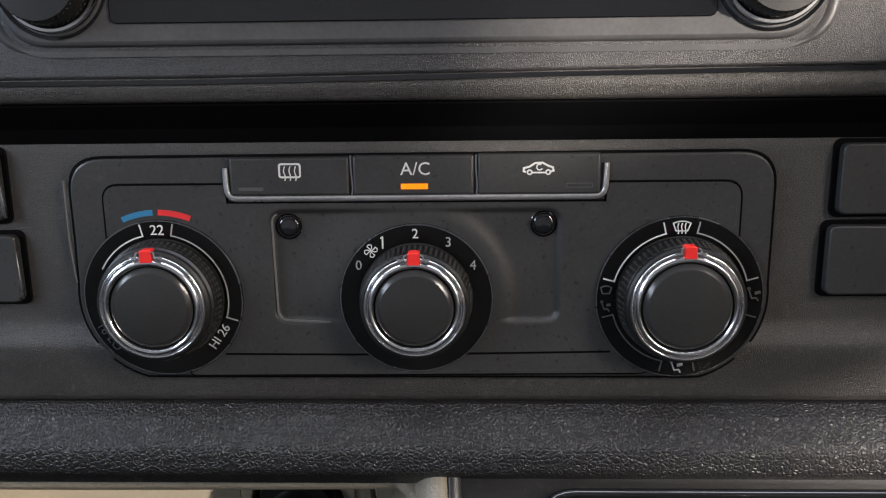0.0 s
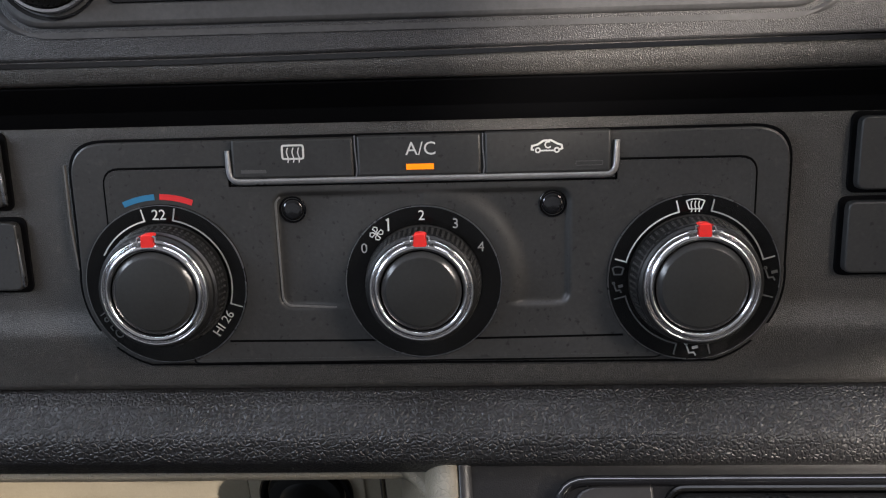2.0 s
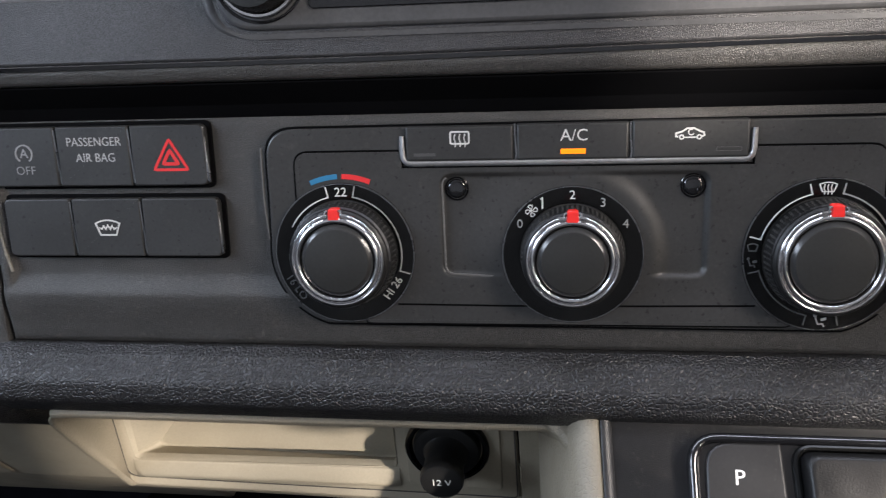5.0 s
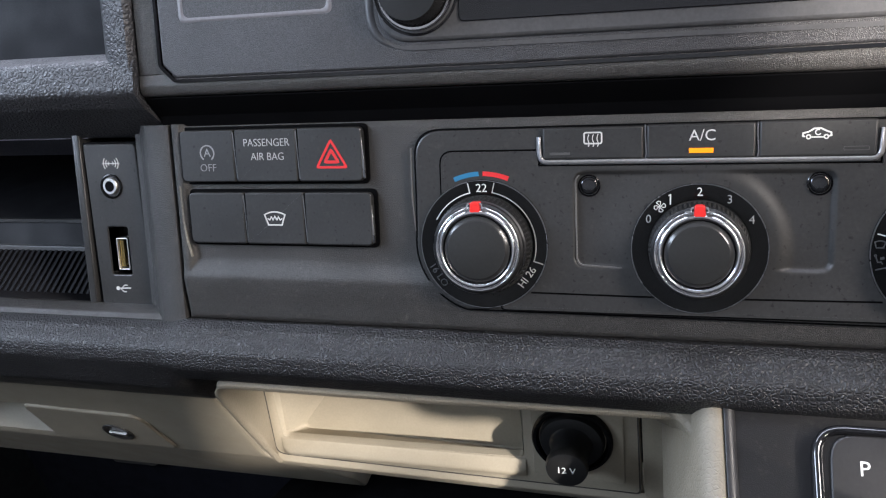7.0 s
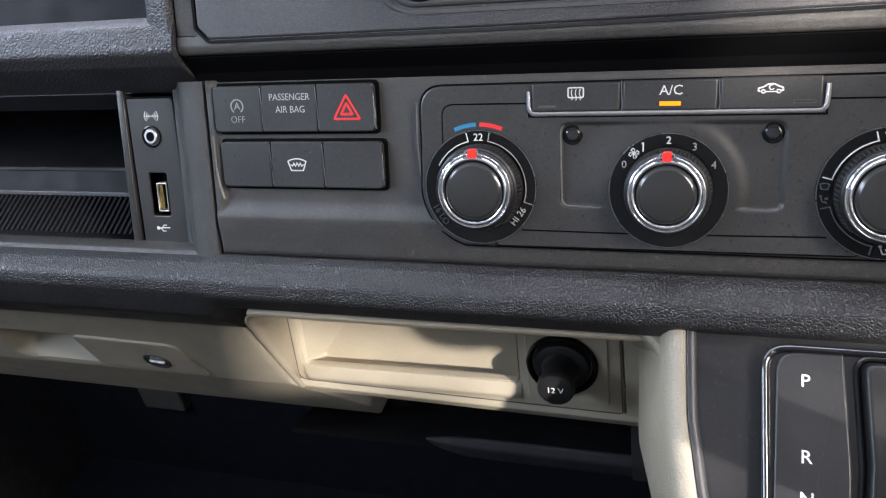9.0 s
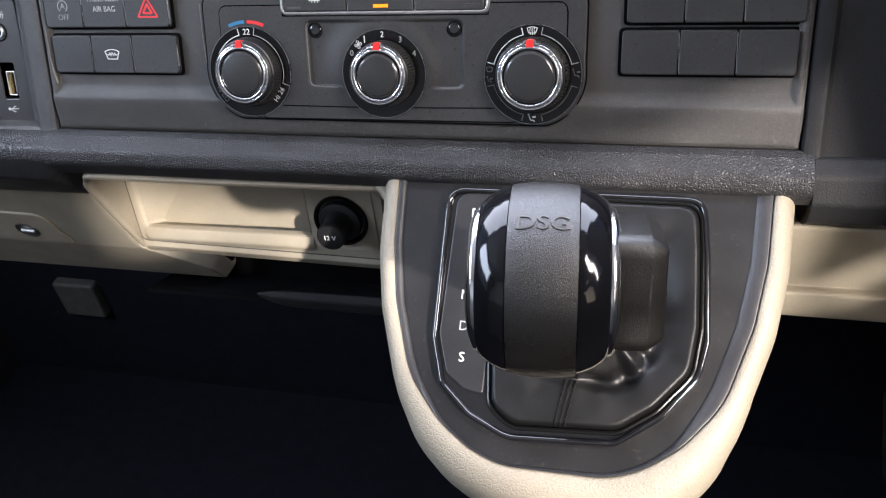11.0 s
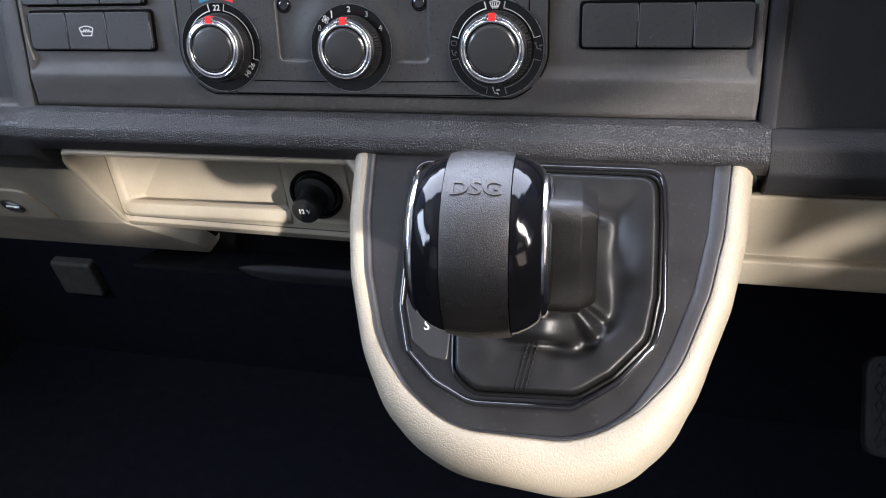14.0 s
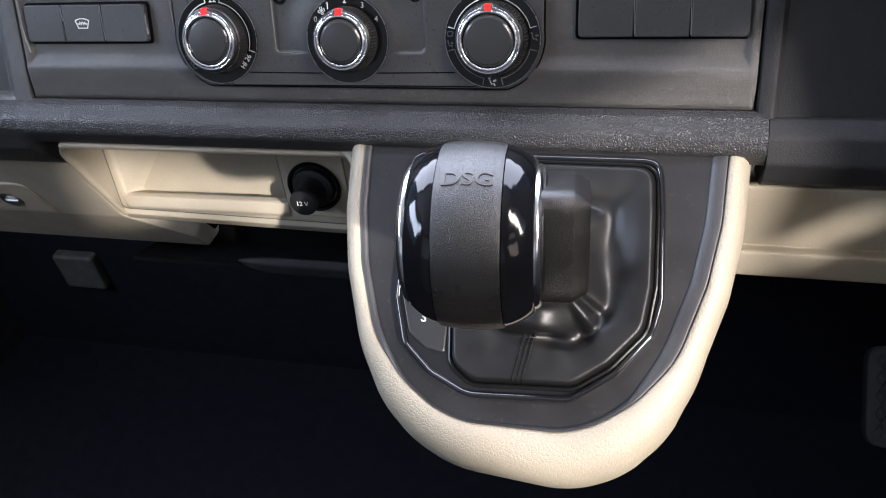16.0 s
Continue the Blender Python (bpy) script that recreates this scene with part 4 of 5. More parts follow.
prof = []
for p, q in zip(FLAP_PROF, FLAP_PROF[1:]):
    n = max(1, int(math.dist(p, q) / 0.0022))
    prof += [(p[0] + (q[0] - p[0]) * i / n, p[1] + (q[1] - p[1]) * i / n) for i in range(n)]
prof.append(FLAP_PROF[-1])
rings = []
for i in range(161):
    a = -0.70 + (0.70 - 0.2180) * i / 160
    rings.append([(a + (i / 160) ** 4 * min(0.034, 0.75 * max(0.0, -0.103 - b)), b, h - flap_dip(a, b)) for b, h in prof])
rings.append([(a + 0.0008, b, h - 0.0006) for a, b, h in rings[-1]])
rings.append([(a + 0.0004, b, h - 0.014) for a, b, h in rings[-1]])
part("flap_skin", loops(bmesh.new(), rings, False, False, closed=False), CREAM, flap, fr=FLAP, smooth=50)
grip = part("finger_grip", prism(fillet([(-0.3445, -0.0645, 0.004), (-0.3460, -0.1005, 0.003), (-0.2690, -0.1040, 0.003), (-0.2740, -0.0672, 0.008)], n=5), -0.004, 0.0014, 0.0012), CREAM, flap, fr=FLAP)
part("lock_dish", lathe([(0.0088, 0.0010), (0.0086, 0.0020), (0.0076, 0.0022), (0.0064, 0.0015), (0.0, 0.0014)], -0.2975, -0.0880, 32), surface("worn_dark_lock", (0.045, 0.042, 0.038), 0.4), grip, "dark round lock", fr=FLAP)
bm = box(-0.0050, 0.0050, -0.0013, 0.0013, 0.0, 0.0014, 0.0005)
bmesh.ops.transform(bm, matrix=pose(-0.2970, -0.0883, 0.0016, 0, 0, -8), verts=bm.verts)
part("lock_barrel", bm, STEEL, grip, "bright steel lock slot", fr=FLAP)

# ---- USB panel and storage pocket ----
pocket = thing("storage_pocket", (-0.35, 0.05, -0.03), "open black storage pocket with a ribbed mat", "storage pocket")
part("pocket_back", box(-0.55, -0.246, -0.02, 0.06, -0.135, -0.130), POCKET_BACK, pocket, fr=FR)
part("pocket_side", prism([(-0.2512, -0.030), (-0.2472, -0.030), (-0.2472, 0.046), (-0.2512, 0.046)], -0.135, -0.0082, 0.0010), PANEL, pocket, fr=FR)
part("pocket_roof", extrude_x([(0.010, 0.0425), (0.010, 0.047), (0.135, 0.060), (0.135, 0.056)], -0.55, -0.2440), POCKET_BACK, pocket)
part("pocket_step", extrude_x(fillet([(0.052, -0.0300, 0), (0.052, -0.0140, 0.001), (0.056, 0.0005, 0.0015), (0.135, 0.030, 0), (0.135, -0.0300, 0)]), -0.55, -0.2515), POCKET, pocket)
part("step_edge", extrude_x([(0.0545, -0.0004), (0.0545, 0.0012), (0.0565, 0.0014), (0.0565, -0.0002)], -0.55, -0.2515), PANEL, pocket)
rib = part("rib", extrude_x(fillet([(0.0330, -0.0308, 0), (0.0330, -0.0301, 0), (0.051, -0.0137, 0), (0.051, -0.0147, 0)]), -0.2520, -0.2536), POCKET, pocket)
for i in range(1, 60):
    r = new("rib", rib.data)
    r.parent = pocket
    r.location.x = -0.0034 * i
part("pocket_floor", extrude_x([(0.010, -0.0345), (0.010, -0.0306), (0.0335, -0.0306), (0.052, -0.0144), (0.052, -0.0345)], -0.55, -0.2440), POCKET, pocket)
part("pocket_sill", extrude_x(fillet([(0.014, -0.034, 0), (0.000, -0.0335, 0.001), (0.0015, -0.0295, 0.002), (0.0085, -0.0275, 0.002), (0.014, -0.0285, 0)]), -0.55, -0.1985), FASCIA, pocket)
part("mat_edge", extrude_x(fillet([(0.051, -0.0140, 0), (0.051, -0.0118, 0.0005), (0.0535, -0.0112, 0.0005), (0.0535, -0.0140, 0)]), -0.55, -0.2515), RADIO, pocket)

post = thing("fascia_side_post", (-0.206, 0.0, -0.03), "grained black plastic post beside the switch panel", "dashboard trim")
o = [(-0.1972, -0.001), (-0.1976, 0.0012), (-0.1992, 0.0016), (-0.2080, 0.0006), (-0.2120, -0.0020), (-0.2150, -0.0055), (-0.2175, -0.0080), (-0.2200, -0.0086), (-0.2200, -0.014), (-0.1972, -0.014)]
part("post_skin", loops(bmesh.new(), [[(x, z, h) for x, h in o] for z in (-0.0320, 0.0, 0.0475)]), FASCIA, post, fr=FR)

usb = thing("usb_panel", (-0.2325, 0.009, -0.028), "black media socket panel with an audio jack and USB port", "media socket")
o = fillet([(-0.2447, -0.0280, 0.001), (-0.2190, -0.0284, 0.002), (-0.2210, 0.0402, 0.002), (-0.2464, 0.0402, 0.001)], n=4)
USBH = -0.0090
part("panel_gap", plate_with_hole(inset(o, -0.0008), rrect(-0.2385, -0.0150, -0.2287, 0.0056, 0.0012), -0.016, -0.0098, 0.0001), VOID, usb, fr=FR)
panel = part("socket_panel", plate_with_hole(o, rrect(-0.2385, -0.0150, -0.2287, 0.0056, 0.0012), -0.0155, USBH, 0.0005), PANEL, usb, fr=FR, smooth=8)
jack = part("audio_jack", lathe([(0.0052, USBH - 0.002), (0.0052, USBH + 0.0004), (0.0046, USBH + 0.0006), (0.0040, USBH - 0.0003), (0.0036, USBH - 0.0003)], -0.2342, 0.0227, 40), DIAL, usb, fr=FR)
part("jack_collar", lathe([(0.0035, USBH - 0.002), (0.0035, USBH + 0.0007), (0.0032, USBH + 0.0010), (0.0021, USBH + 0.0010), (0.0018, USBH + 0.0006), (0.0018, USBH - 0.003)], -0.2344, 0.0229, 40), STEEL, jack, "bright steel jack collar", fr=FR, smooth=20)
# raised black disc drawn for the darkness inside the bore
part("jack_bore_dark", lathe([(0.0022, USBH + 0.0011), (0.0020, USBH + 0.00105), (0.0, USBH + 0.0010)], -0.2344, 0.0227, 20), VOID, jack, fr=FR)
port = part("usb_port", box(-0.2392, -0.2280, -0.0158, 0.0064, -0.0200, -0.0150), DIAL, usb, fr=FR)
part("usb_shell", frame_ring(rrect(-0.2362, -0.0133, -0.2304, 0.0006, 0.0006, 2), rrect(-0.2356, -0.0127, -0.2310, 0.0000, 0.0004, 2), -0.0152, -0.0105, 0.0002), STEEL, port, fr=FR)
part("usb_tongue", box(-0.2352, -0.2334, -0.0120, -0.0006, -0.0152, -0.0116), GOLD, port, "gold contact tongue", fr=FR)
bm = ribbon([(-0.2376, 0.0322), (-0.2292, 0.0322)], 0.0004, USBH)
for k in range(3):
    for e in (-1, 1):
        ribbon(arc(-0.2334, 0.0322, 0.0012 + 0.0012 * k, 90 - 90 * e - 38, 90 - 90 * e + 38, 8), 0.00035, USBH, bm=bm)
part("audio_symbol", bm, WHITE, panel, fr=FR)
bm = ribbon([(-0.2362, -0.0210), (-0.2300, -0.0207)], 0.0005, USBH)
ribbon([(-0.2345, -0.0210), (-0.2330, -0.0195), (-0.2316, -0.0195)], 0.0004, USBH, bm=bm)
ribbon([(-0.2352, -0.0210), (-0.2336, -0.0224), (-0.2322, -0.0224)], 0.0004, USBH, bm=bm)
prism(arc(-0.2364, -0.0210, 0.0009, 0, 360, 10)[:-1], USBH, USBH + 0.0001, bm=bm)
part("usb_symbol", bm, WHITE, panel, fr=FR)

vent = thing("vent_surround", (-0.3, 0.0, 0.045), "leather-grained black surround of a dark dash opening", "dashboard trim")
prof = fillet([(0.0120, 0.0425, 0), (0.0100, 0.0430, 0.001), (-0.0095, 0.0545, 0.004), (-0.0148, 0.0600, 0.004), (-0.0134, 0.0718, 0.004), (-0.0060, 0.0752, 0.003), (0.0060, 0.0754, 0.003), (0.0120, 0.0640, 0), (0.060, 0.0640, 0), (0.060, 0.0425, 0)], n=6)
part("lower_bar", extrude_x(prof, -0.55, -0.2015, 20), DASH_PAD, vent, smooth=50)
o = [(-0.2015, -0.01), (-0.2018, 0.0125), (-0.2030, 0.0140), (-0.2120, 0.0132), (-0.2150, 0.0105), (-0.2250, -0.05), (-0.2015, -0.05)]
part("side_bar", loops(bmesh.new(), [[(x, z, h) for x, h in o] for z in (0.0610, 0.12, 0.17)]), DASH_PAD, vent, fr=FR, smooth=50)
part("opening_back", box(-0.55, -0.205, 0.06, 0.17, -0.075, -0.07), POCKET, vent, fr=FR)

# ---- right side of the dashboard ----
right_dash = thing("driver_dash_panel", (0.4, 0.0, -0.03), "plain black driver side dash panel", "dashboard panel")
o = [(0.1957, -0.014), (0.1957, 0.0010), (0.1966, 0.0026), (0.2010, 0.0040), (0.2030, 0.0035), (0.2052, 0.0010), (0.23, 0.000), (0.60, -0.03), (0.60, -0.06)]
part("panel_skin", loops(bmesh.new(), [[(x, z, h) for x, h in o] for z in (-0.0330, 0.02, 0.0472)]), SMOOTH_VINYL, right_dash, fr=FR)
prof = fillet([(0.040, -0.0305, 0), (-0.0040, -0.0325, 0.003), (-0.0095, -0.0400, 0.006), (-0.0090, -0.0530, 0.006), (-0.0010, -0.0630, 0.006), (0.0120, -0.0680, 0.004), (0.040, -0.0700, 0)], n=6)
part("roll_end", extrude_x(prof, 0.2016, 0.60, 12), SMOOTH_VINYL, right_dash, smooth=60)
knee = thing("knee_trim", (0.3, 0.03, -0.12), "cream plastic knee trim below the driver dash", "dashboard trim")
prof = fillet([(0.060, -0.0680, 0), (0.0140, -0.0690, 0.002), (0.0380, -0.1080, 0.001), (0.0310, -0.1095, 0.002), (0.0400, -0.1265, 0.004), (0.070, -0.1265, 0)], n=4)
part("knee_skin", extrude_x(prof, 0.190, 0.60, 8), CREAM, knee)

# ---- shifter console ----
CX = 0.0970


def u_shape(half, n=10, rad=0.05):
    """A symmetric U outline from (half width, s) pairs, top to bottom, as (a, b)."""
    right = [(CX + w, -s) for w, s in half]
    left = [(CX - w, -s) for w, s in half[::-1]]
    pts = [(a, b, rad) for a, b in right + left]
    pts[0], pts[-1] = (*pts[0][:2], 0), (*pts[-1][:2], 0)
    return fillet(pts, closed=False, n=n)


console = thing("shifter_console", (CX, 0.0, -0.2), "black gear selector console framed in cream vinyl", "gear console")
HALF = [(0.0890, -0.026), (0.0868, 0.016), (0.0818, 0.045), (0.0705, 0.080), (0.0535, 0.1000), (0.0375, 0.1110), (0.0230, 0.1162)]
edge = u_shape(HALF)
part("console_plate", prism(edge[::-1], -0.012, 0.0, 0.0005), PLATE, console, fr=CON)
# the plate's bevelled rim
rings = []
k = len(edge)
nrm = []
for i in range(k):
    u, v = Vector(edge[max(0, i - 1)]), Vector(edge[min(k - 1, i + 1)])
    d = (v - u).normalized()
    nrm.append(Vector((-d.y, d.x)) if Vector((-d.y, d.x)).dot(Vector(edge[i]) - Vector((CX, -0.03))) > 0 else Vector((d.y, -d.x)))


def swell(i):
    """The cream rim is widest at the foot of the console."""
    return 1.0 + (0.95 + 0.45 * smoothstep(edge[i][0], CX - 0.045, CX + 0.045)) * smoothstep(-edge[i][1], 0.068, 0.125)


def slim(i):
    """The bevel of the plate fades out towards the foot and is narrower on the passenger side."""
    return (1.0 if edge[i][0] > CX else 0.5) * (1.0 - 0.75 * smoothstep(-edge[i][1], 0.075, 0.110))


def flare(i, h):
    """On the passenger side the cream wall spreads as it goes down, less so towards the foot."""
    return 0.24 * max(0.0, -h - 0.008) * (1 - smoothstep(-edge[i][1], 0.02, 0.08)) if edge[i][0] < CX else 0.0


def rim(section):
    return [[(edge[i][0] + nrm[i].x * (o * swell(i) + flare(i, h)), edge[i][1] + nrm[i].y * (o * swell(i) + flare(i, h)), h) for i in range(k)] for o, h in section]


sec = [(-0.0005, -0.010), (-0.0002, 0.0004), (0.0008, 0.0016), (0.0030, 0.0018), (0.0062, 0.0002), (0.0088, -0.0040), (0.0104, -0.0110), (0.0112, -0.0220), (0.0112, -0.0450), (0.0040, -0.0650)]
part("cream_frame", loops(bmesh.new(), rim(sec), False, False, closed=False), CREAM_SKIN, console, "cream grained vinyl frame", fr=CON, smooth=60)
x0, b0 = min(edge[0][0], edge[-1][0]) - 0.0095, edge[0][1]
part("frame_gusset", prism([(x0 + 0.004, b0), (x0 - 0.012, b0), (x0 - 0.012, 0.0165), (x0 - 0.0070, 0.0148), (x0 - 0.0030, 0.0115), (x0 + 0.0010, 0.0060), (x0 + 0.004, 0.0015)], -0.030, -0.0070, 0.0025), CREAM_SKIN, console, fr=CON, smooth=60)
part("bevel_band", loops(bmesh.new(), [[(edge[i][0] - nrm[i].x * o * slim(i), edge[i][1] - nrm[i].y * o * slim(i), h) for i in range(k)] for o, h in ((0.0006, 0.0014), (0.0012, 0.0016), (0.0070, 0.0007), (0.0076, -0.0002))], False, False, closed=False), PLATE_BEVEL, console, fr=CON, smooth=60)
part("pedestal", prism([(edge[i][0] + nrm[i].x * 0.006, edge[i][1] + nrm[i].y * 0.006) for i in range(k)][::-1], -0.45, -0.045), FOOT, console, "black lower console", fr=CON)

bez = fillet([(0.0345, 0.0128, 0.010), (0.0360, -0.0620, 0.012), (0.0425, -0.0840, 0.010), (0.0565, -0.0965, 0.015), (0.0755, -0.1050, 0.020), (0.1235, -0.1025, 0.014), (0.1425, -0.0890, 0.016), (0.1575, -0.0695, 0.014), (0.1607, -0.0530, 0.012), (0.1590, -0.0130, 0.010), (0.1565, 0.0128, 0.010)], n=6)
part("bezel", prism(bez, -0.001, 0.0032, 0.0018), GLOSS, console, "piano black selector bezel", fr=CON)
part("bezel_bead", frame_ring(bez, inset(bez, 0.0030), 0.001, 0.0054, 0.0014), GLOSS, console, "raised glossy bead round the bezel", fr=CON, smooth=60)
strip_o = fillet([(0.0400, 0.0100, 0.008), (0.0392, -0.0600, 0.008), (0.0448, -0.0780, 0.006), (0.0540, -0.0845, 0.004), (0.0632, -0.0860, 0.002), (0.0640, -0.0300, 0.01), (0.0620, 0.0102, 0.001)], n=5)
strip = part("selector_strip", prism(strip_o, 0.001, 0.0042, 0.0008), STRIP, console, fr=CON)
HS = 0.0042
for txt, a, s, mt in (("P", 0.0495, 0.0005, WHITE), ("R", 0.0498, 0.0268, WHITE), ("N", 0.0500, 0.0408, WHITE), ("D", 0.0506, 0.0556, GREY), ("S", 0.0514, 0.0702, WHITE)):
    part("lettering", letters(txt, 0.0064, a, -s, HS), mt, strip, fr=CON)
part("plus_mark", letters("+", 0.0052, 0.0585, -0.0500, HS), GREY, strip, fr=CON)
part("minus_mark", box(0.0573, 0.0601, -0.0599, -0.0594, HS, HS + 0.0001), GREY, strip, fr=CON)
boot_o = fillet([(0.0668, 0.0080, 0.004), (0.0684, -0.0280, 0.01), (0.0656, -0.0700, 0.01), (0.0677, -0.0910, 0.010), (0.0775, -0.0980, 0.010), (0.1235, -0.0955, 0.012), (0.1385, -0.0850, 0.016), (0.1530, -0.0680, 0.014), (0.1555, -0.0480, 0.010), (0.1545, -0.0130, 0.010), (0.1530, 0.0080, 0.008)], n=6)
part("boot_rim", frame_ring(inset(boot_o, -0.0022), boot_o, 0.001, 0.0050, 0.0012), DIAL, console, "glossy rim round the boot", fr=CON)

# gathered leather boot that rises to the lever
KC = Vector((0.1043, -0.1740, -0.0360))
CI = CON.inverted()
KL = CI @ KC
boot_pts = [Vector(p) for p in boot_o]
dense = []
for i in range(len(boot_pts)):
    p, q = boot_pts[i], boot_pts[(i + 1) % len(boot_pts)]
    n = max(1, int((q - p).length / 0.0016))
    dense += [p.lerp(q, j / n) for j in range(n)]
LEVER = Vector((0.108, -0.046))


# each tuck: degrees round the lever, its width, how far up the boot, its height there, depth
FOLDS = [(180, 9, 0.40, 0.08, -1.6), (163, 10, 0.36, 0.08, 1.2), (200, 13, 0.40, 0.11, 1.2), (-34, 6, 0.40, 0.08, -1.2), (-44, 7, 0.40, 0.10, 1.0), (-56, 6, 0.36, 0.06, -0.9), (-76, 20, 0.37, 0.04, -1.2), (-86, 22, 0.45, 0.06, 0.8), (-108, 22, 0.42, 0.05, 0.5), (128, 12, 0.48, 0.10, 0.9), (42, 14, 0.40, 0.10, -0.5)]


def boot_point(i, t):
    """A place on the boot: i round the rim, t from the rim (0) to the lever (1)."""
    p = dense[i % len(dense)]
    q = math.atan2(p.y - LEVER.y, p.x - LEVER.x)
    deg = math.degrees(q)
    out = Vector((math.cos(q), math.sin(q)))
    c = LEVER.lerp(Vector((KL.x, KL.y)), smoothstep(t, 0.45, 1.0))
    small = c + out * 0.014
    xy = p.lerp(small, smoothstep(t, 0.04, 0.62))
    # a puffed ring at the rim, a tuck all round, and a second tier above it
    low = 1.0 - 0.95 * math.exp(-((deg - 12) / 50) ** 2)
    tuck_t = 0.345 + 0.030 * math.sin(3 * q + 1.0) + 0.006 * math.sin(7 * q)
    tuck = math.exp(-((t - tuck_t) / 0.035) ** 2)
    lip = math.exp(-((t - tuck_t - 0.075) / 0.050) ** 2)
    h = 0.0005 + 0.0088 * smoothstep(t, 0.0, 0.13) + 0.020 * smoothstep(t, 0.30, 0.64) + (KL.z - 0.058) * smoothstep(t, 0.5, 1.0)
    h += (0.0018 * lip - 0.0032 * tuck) * low - 0.0075 * (1 - low) * math.exp(-((t - 0.40) / 0.13) ** 2)
    fold = smoothstep(t, 0.16, 0.32) * (1 - smoothstep(t, 0.72, 0.95))
    ripple = 0.06 * math.sin(5 * q + 4 * t) + 0.25 * noise.noise(Vector((xy.x * 49, xy.y * 49, 3.1)))
    for q0, wq, t0, wt, amp in FOLDS:
        d = (deg - q0 + 180) % 360 - 180
        ripple += amp * math.exp(-(d / wq) ** 2 - ((t - t0) / wt) ** 2)
    crumple = noise.noise(Vector((xy.x * 95, xy.y * 95, 1.7)))
    h += 0.0030 * fold * ripple + 0.0006 * smoothstep(t, 0.05, 0.34) * (1 - smoothstep(t, 0.6, 0.9)) * crumple
    xy = xy + out * (0.0032 * lip * low + 0.0014 * fold * ripple)
    return Vector((xy.x, xy.y, h))


NT_ = 60
part("leather_boot", loops(bmesh.new(), [[boot_point(i, j / NT_) for i in range(len(dense))] for j in range(NT_ + 1)], False, False), BOOT, console, "soft gathered black leather boot", fr=CON, smooth=80)
THREAD = surface("black_thread", (0.005, 0.005, 0.005), 0.7, spec=0.2)
for seam_x, seam_y in ((0.0985, -0.099), (0.0930, 0.010)):
    foot = min(range(len(dense)), key=lambda i: (dense[i] - Vector((seam_x, seam_y))).length)
    stitches = bmesh.new()
    for off in (-0.0022, 0.0022):
        for j in range(17):
            a = boot_point(foot, 0.03 + 0.022 * j)
            b = boot_point(foot, 0.03 + 0.022 * j + 0.014)
            a, b = a + Vector((off, 0, 0.0004)), b + Vector((off, 0, 0.0004))
            d = b - a
            side, up = Vector((0.0005, 0, 0)), Vector((0, 0, 0.0006))
            loops(stitches, [[a - side, a + side, a + up], [a + d * 0.5 - side * 1.2, a + d * 0.5 + side * 1.2, a + d * 0.5 + up * 1.4], [b - side, b + side, b + up]])
    part("stitching", stitches, THREAD, console, fr=CON)
    seam_pts = [boot_point(foot, 0.02 + 0.012 * j) for j in range(33)]
    part("boot_seam", loops(bmesh.new(), [[p + Vector((-0.0007, 0, -0.0006)), p + Vector((-0.0003, 0, 0.0005)), p + Vector((0.0003, 0, 0.0005)), p + Vector((0.0007, 0, -0.0006))] for p in seam_pts]), BOOT, console, fr=CON)

# ---- gear knob ----
KNOB_TURN = 6.0
lever = thing("gear_selector", KC, "gear selector knob in black leather with gloss flanks and chrome edges", "gear knob")
KS = Matrix.Diagonal((0.920, 0.920, 0.945, 1))
KT = Matrix.Translation(KC) @ pose(0, 0, 0, 0, 0, KNOB_TURN) @ Matrix(((0, 0, 1, 0), (0, 1, 0, 0), (-1, 0, 0, 0), (0, 0, 0, 1))) @ KS
KR = [(0.0, 0.0300), (0.004, 0.0299), (0.008, 0.0295), (0.012, 0.0286), (0.015, 0.0273), (0.0175, 0.0256), (0.0195, 0.0236), (0.0210, 0.0205), (0.0222, 0.0175)]


def knob_r(x):
    x = abs(x)
    for (x0, r0), (x1, r1) in zip(KR, KR[1:]):
        if x <= x1:
            return r0 + (r1 - r0) * (x - x0) / (x1 - x0)
    return KR[-1][1]


def knob_band(x0, x1, grow, n=10):
    prof = [(knob_r(x0) - 0.003, x0)] + [(knob_r(x0 + (x1 - x0) * i / n) + grow, x0 + (x1 - x0) * i / n) for i in range(n + 1)] + [(knob_r(x1) - 0.003, x1)]
    return lathe(prof, seg=96)


part("leather_band", knob_band(-0.0099, 0.0099, 0.0004, 14), KNOB_SKIN, lever, "black leather centre band", fr=KT, smooth=70)
for e in (-1, 1):
    part("gloss_flank", knob_band(*sorted((e * 0.0102, e * 0.0190)), 0.0), FLANK, lever, "piano black flank", fr=KT, smooth=70)
    part("chrome_edge", lathe([(0.0200, e * 0.0188), (0.0232, e * 0.0190), (0.0233, e * 0.0198), (0.0227, e * 0.0206), (0.0217, e * 0.0212), (0.0206, e * 0.0214), (0.0200, e * 0.0212)], seg=96), CHROME, lever, "satin chrome edge", fr=KT, smooth=70)
    part("end_cap", lathe([(0.0208, e * 0.0205), (0.0206, e * 0.0216), (0.0180, e * 0.0223), (0.0, e * 0.0228)], seg=64), HARD, lever, fr=KT)
blk = rrect(-0.0188, -0.0160, 0.0178, 0.0160, 0.0060, 6)
rings = [at_h(blk, 0.019), at_h(blk, 0.0298), at_h(inset(blk, 0.0005), 0.0306), at_h(inset(blk, 0.0030), 0.0342), at_h(inset(blk, 0.0040), 0.0350)]
part("release_button", loops(bmesh.new(), rings), HARD, lever, "dark grained release button", fr=KT)
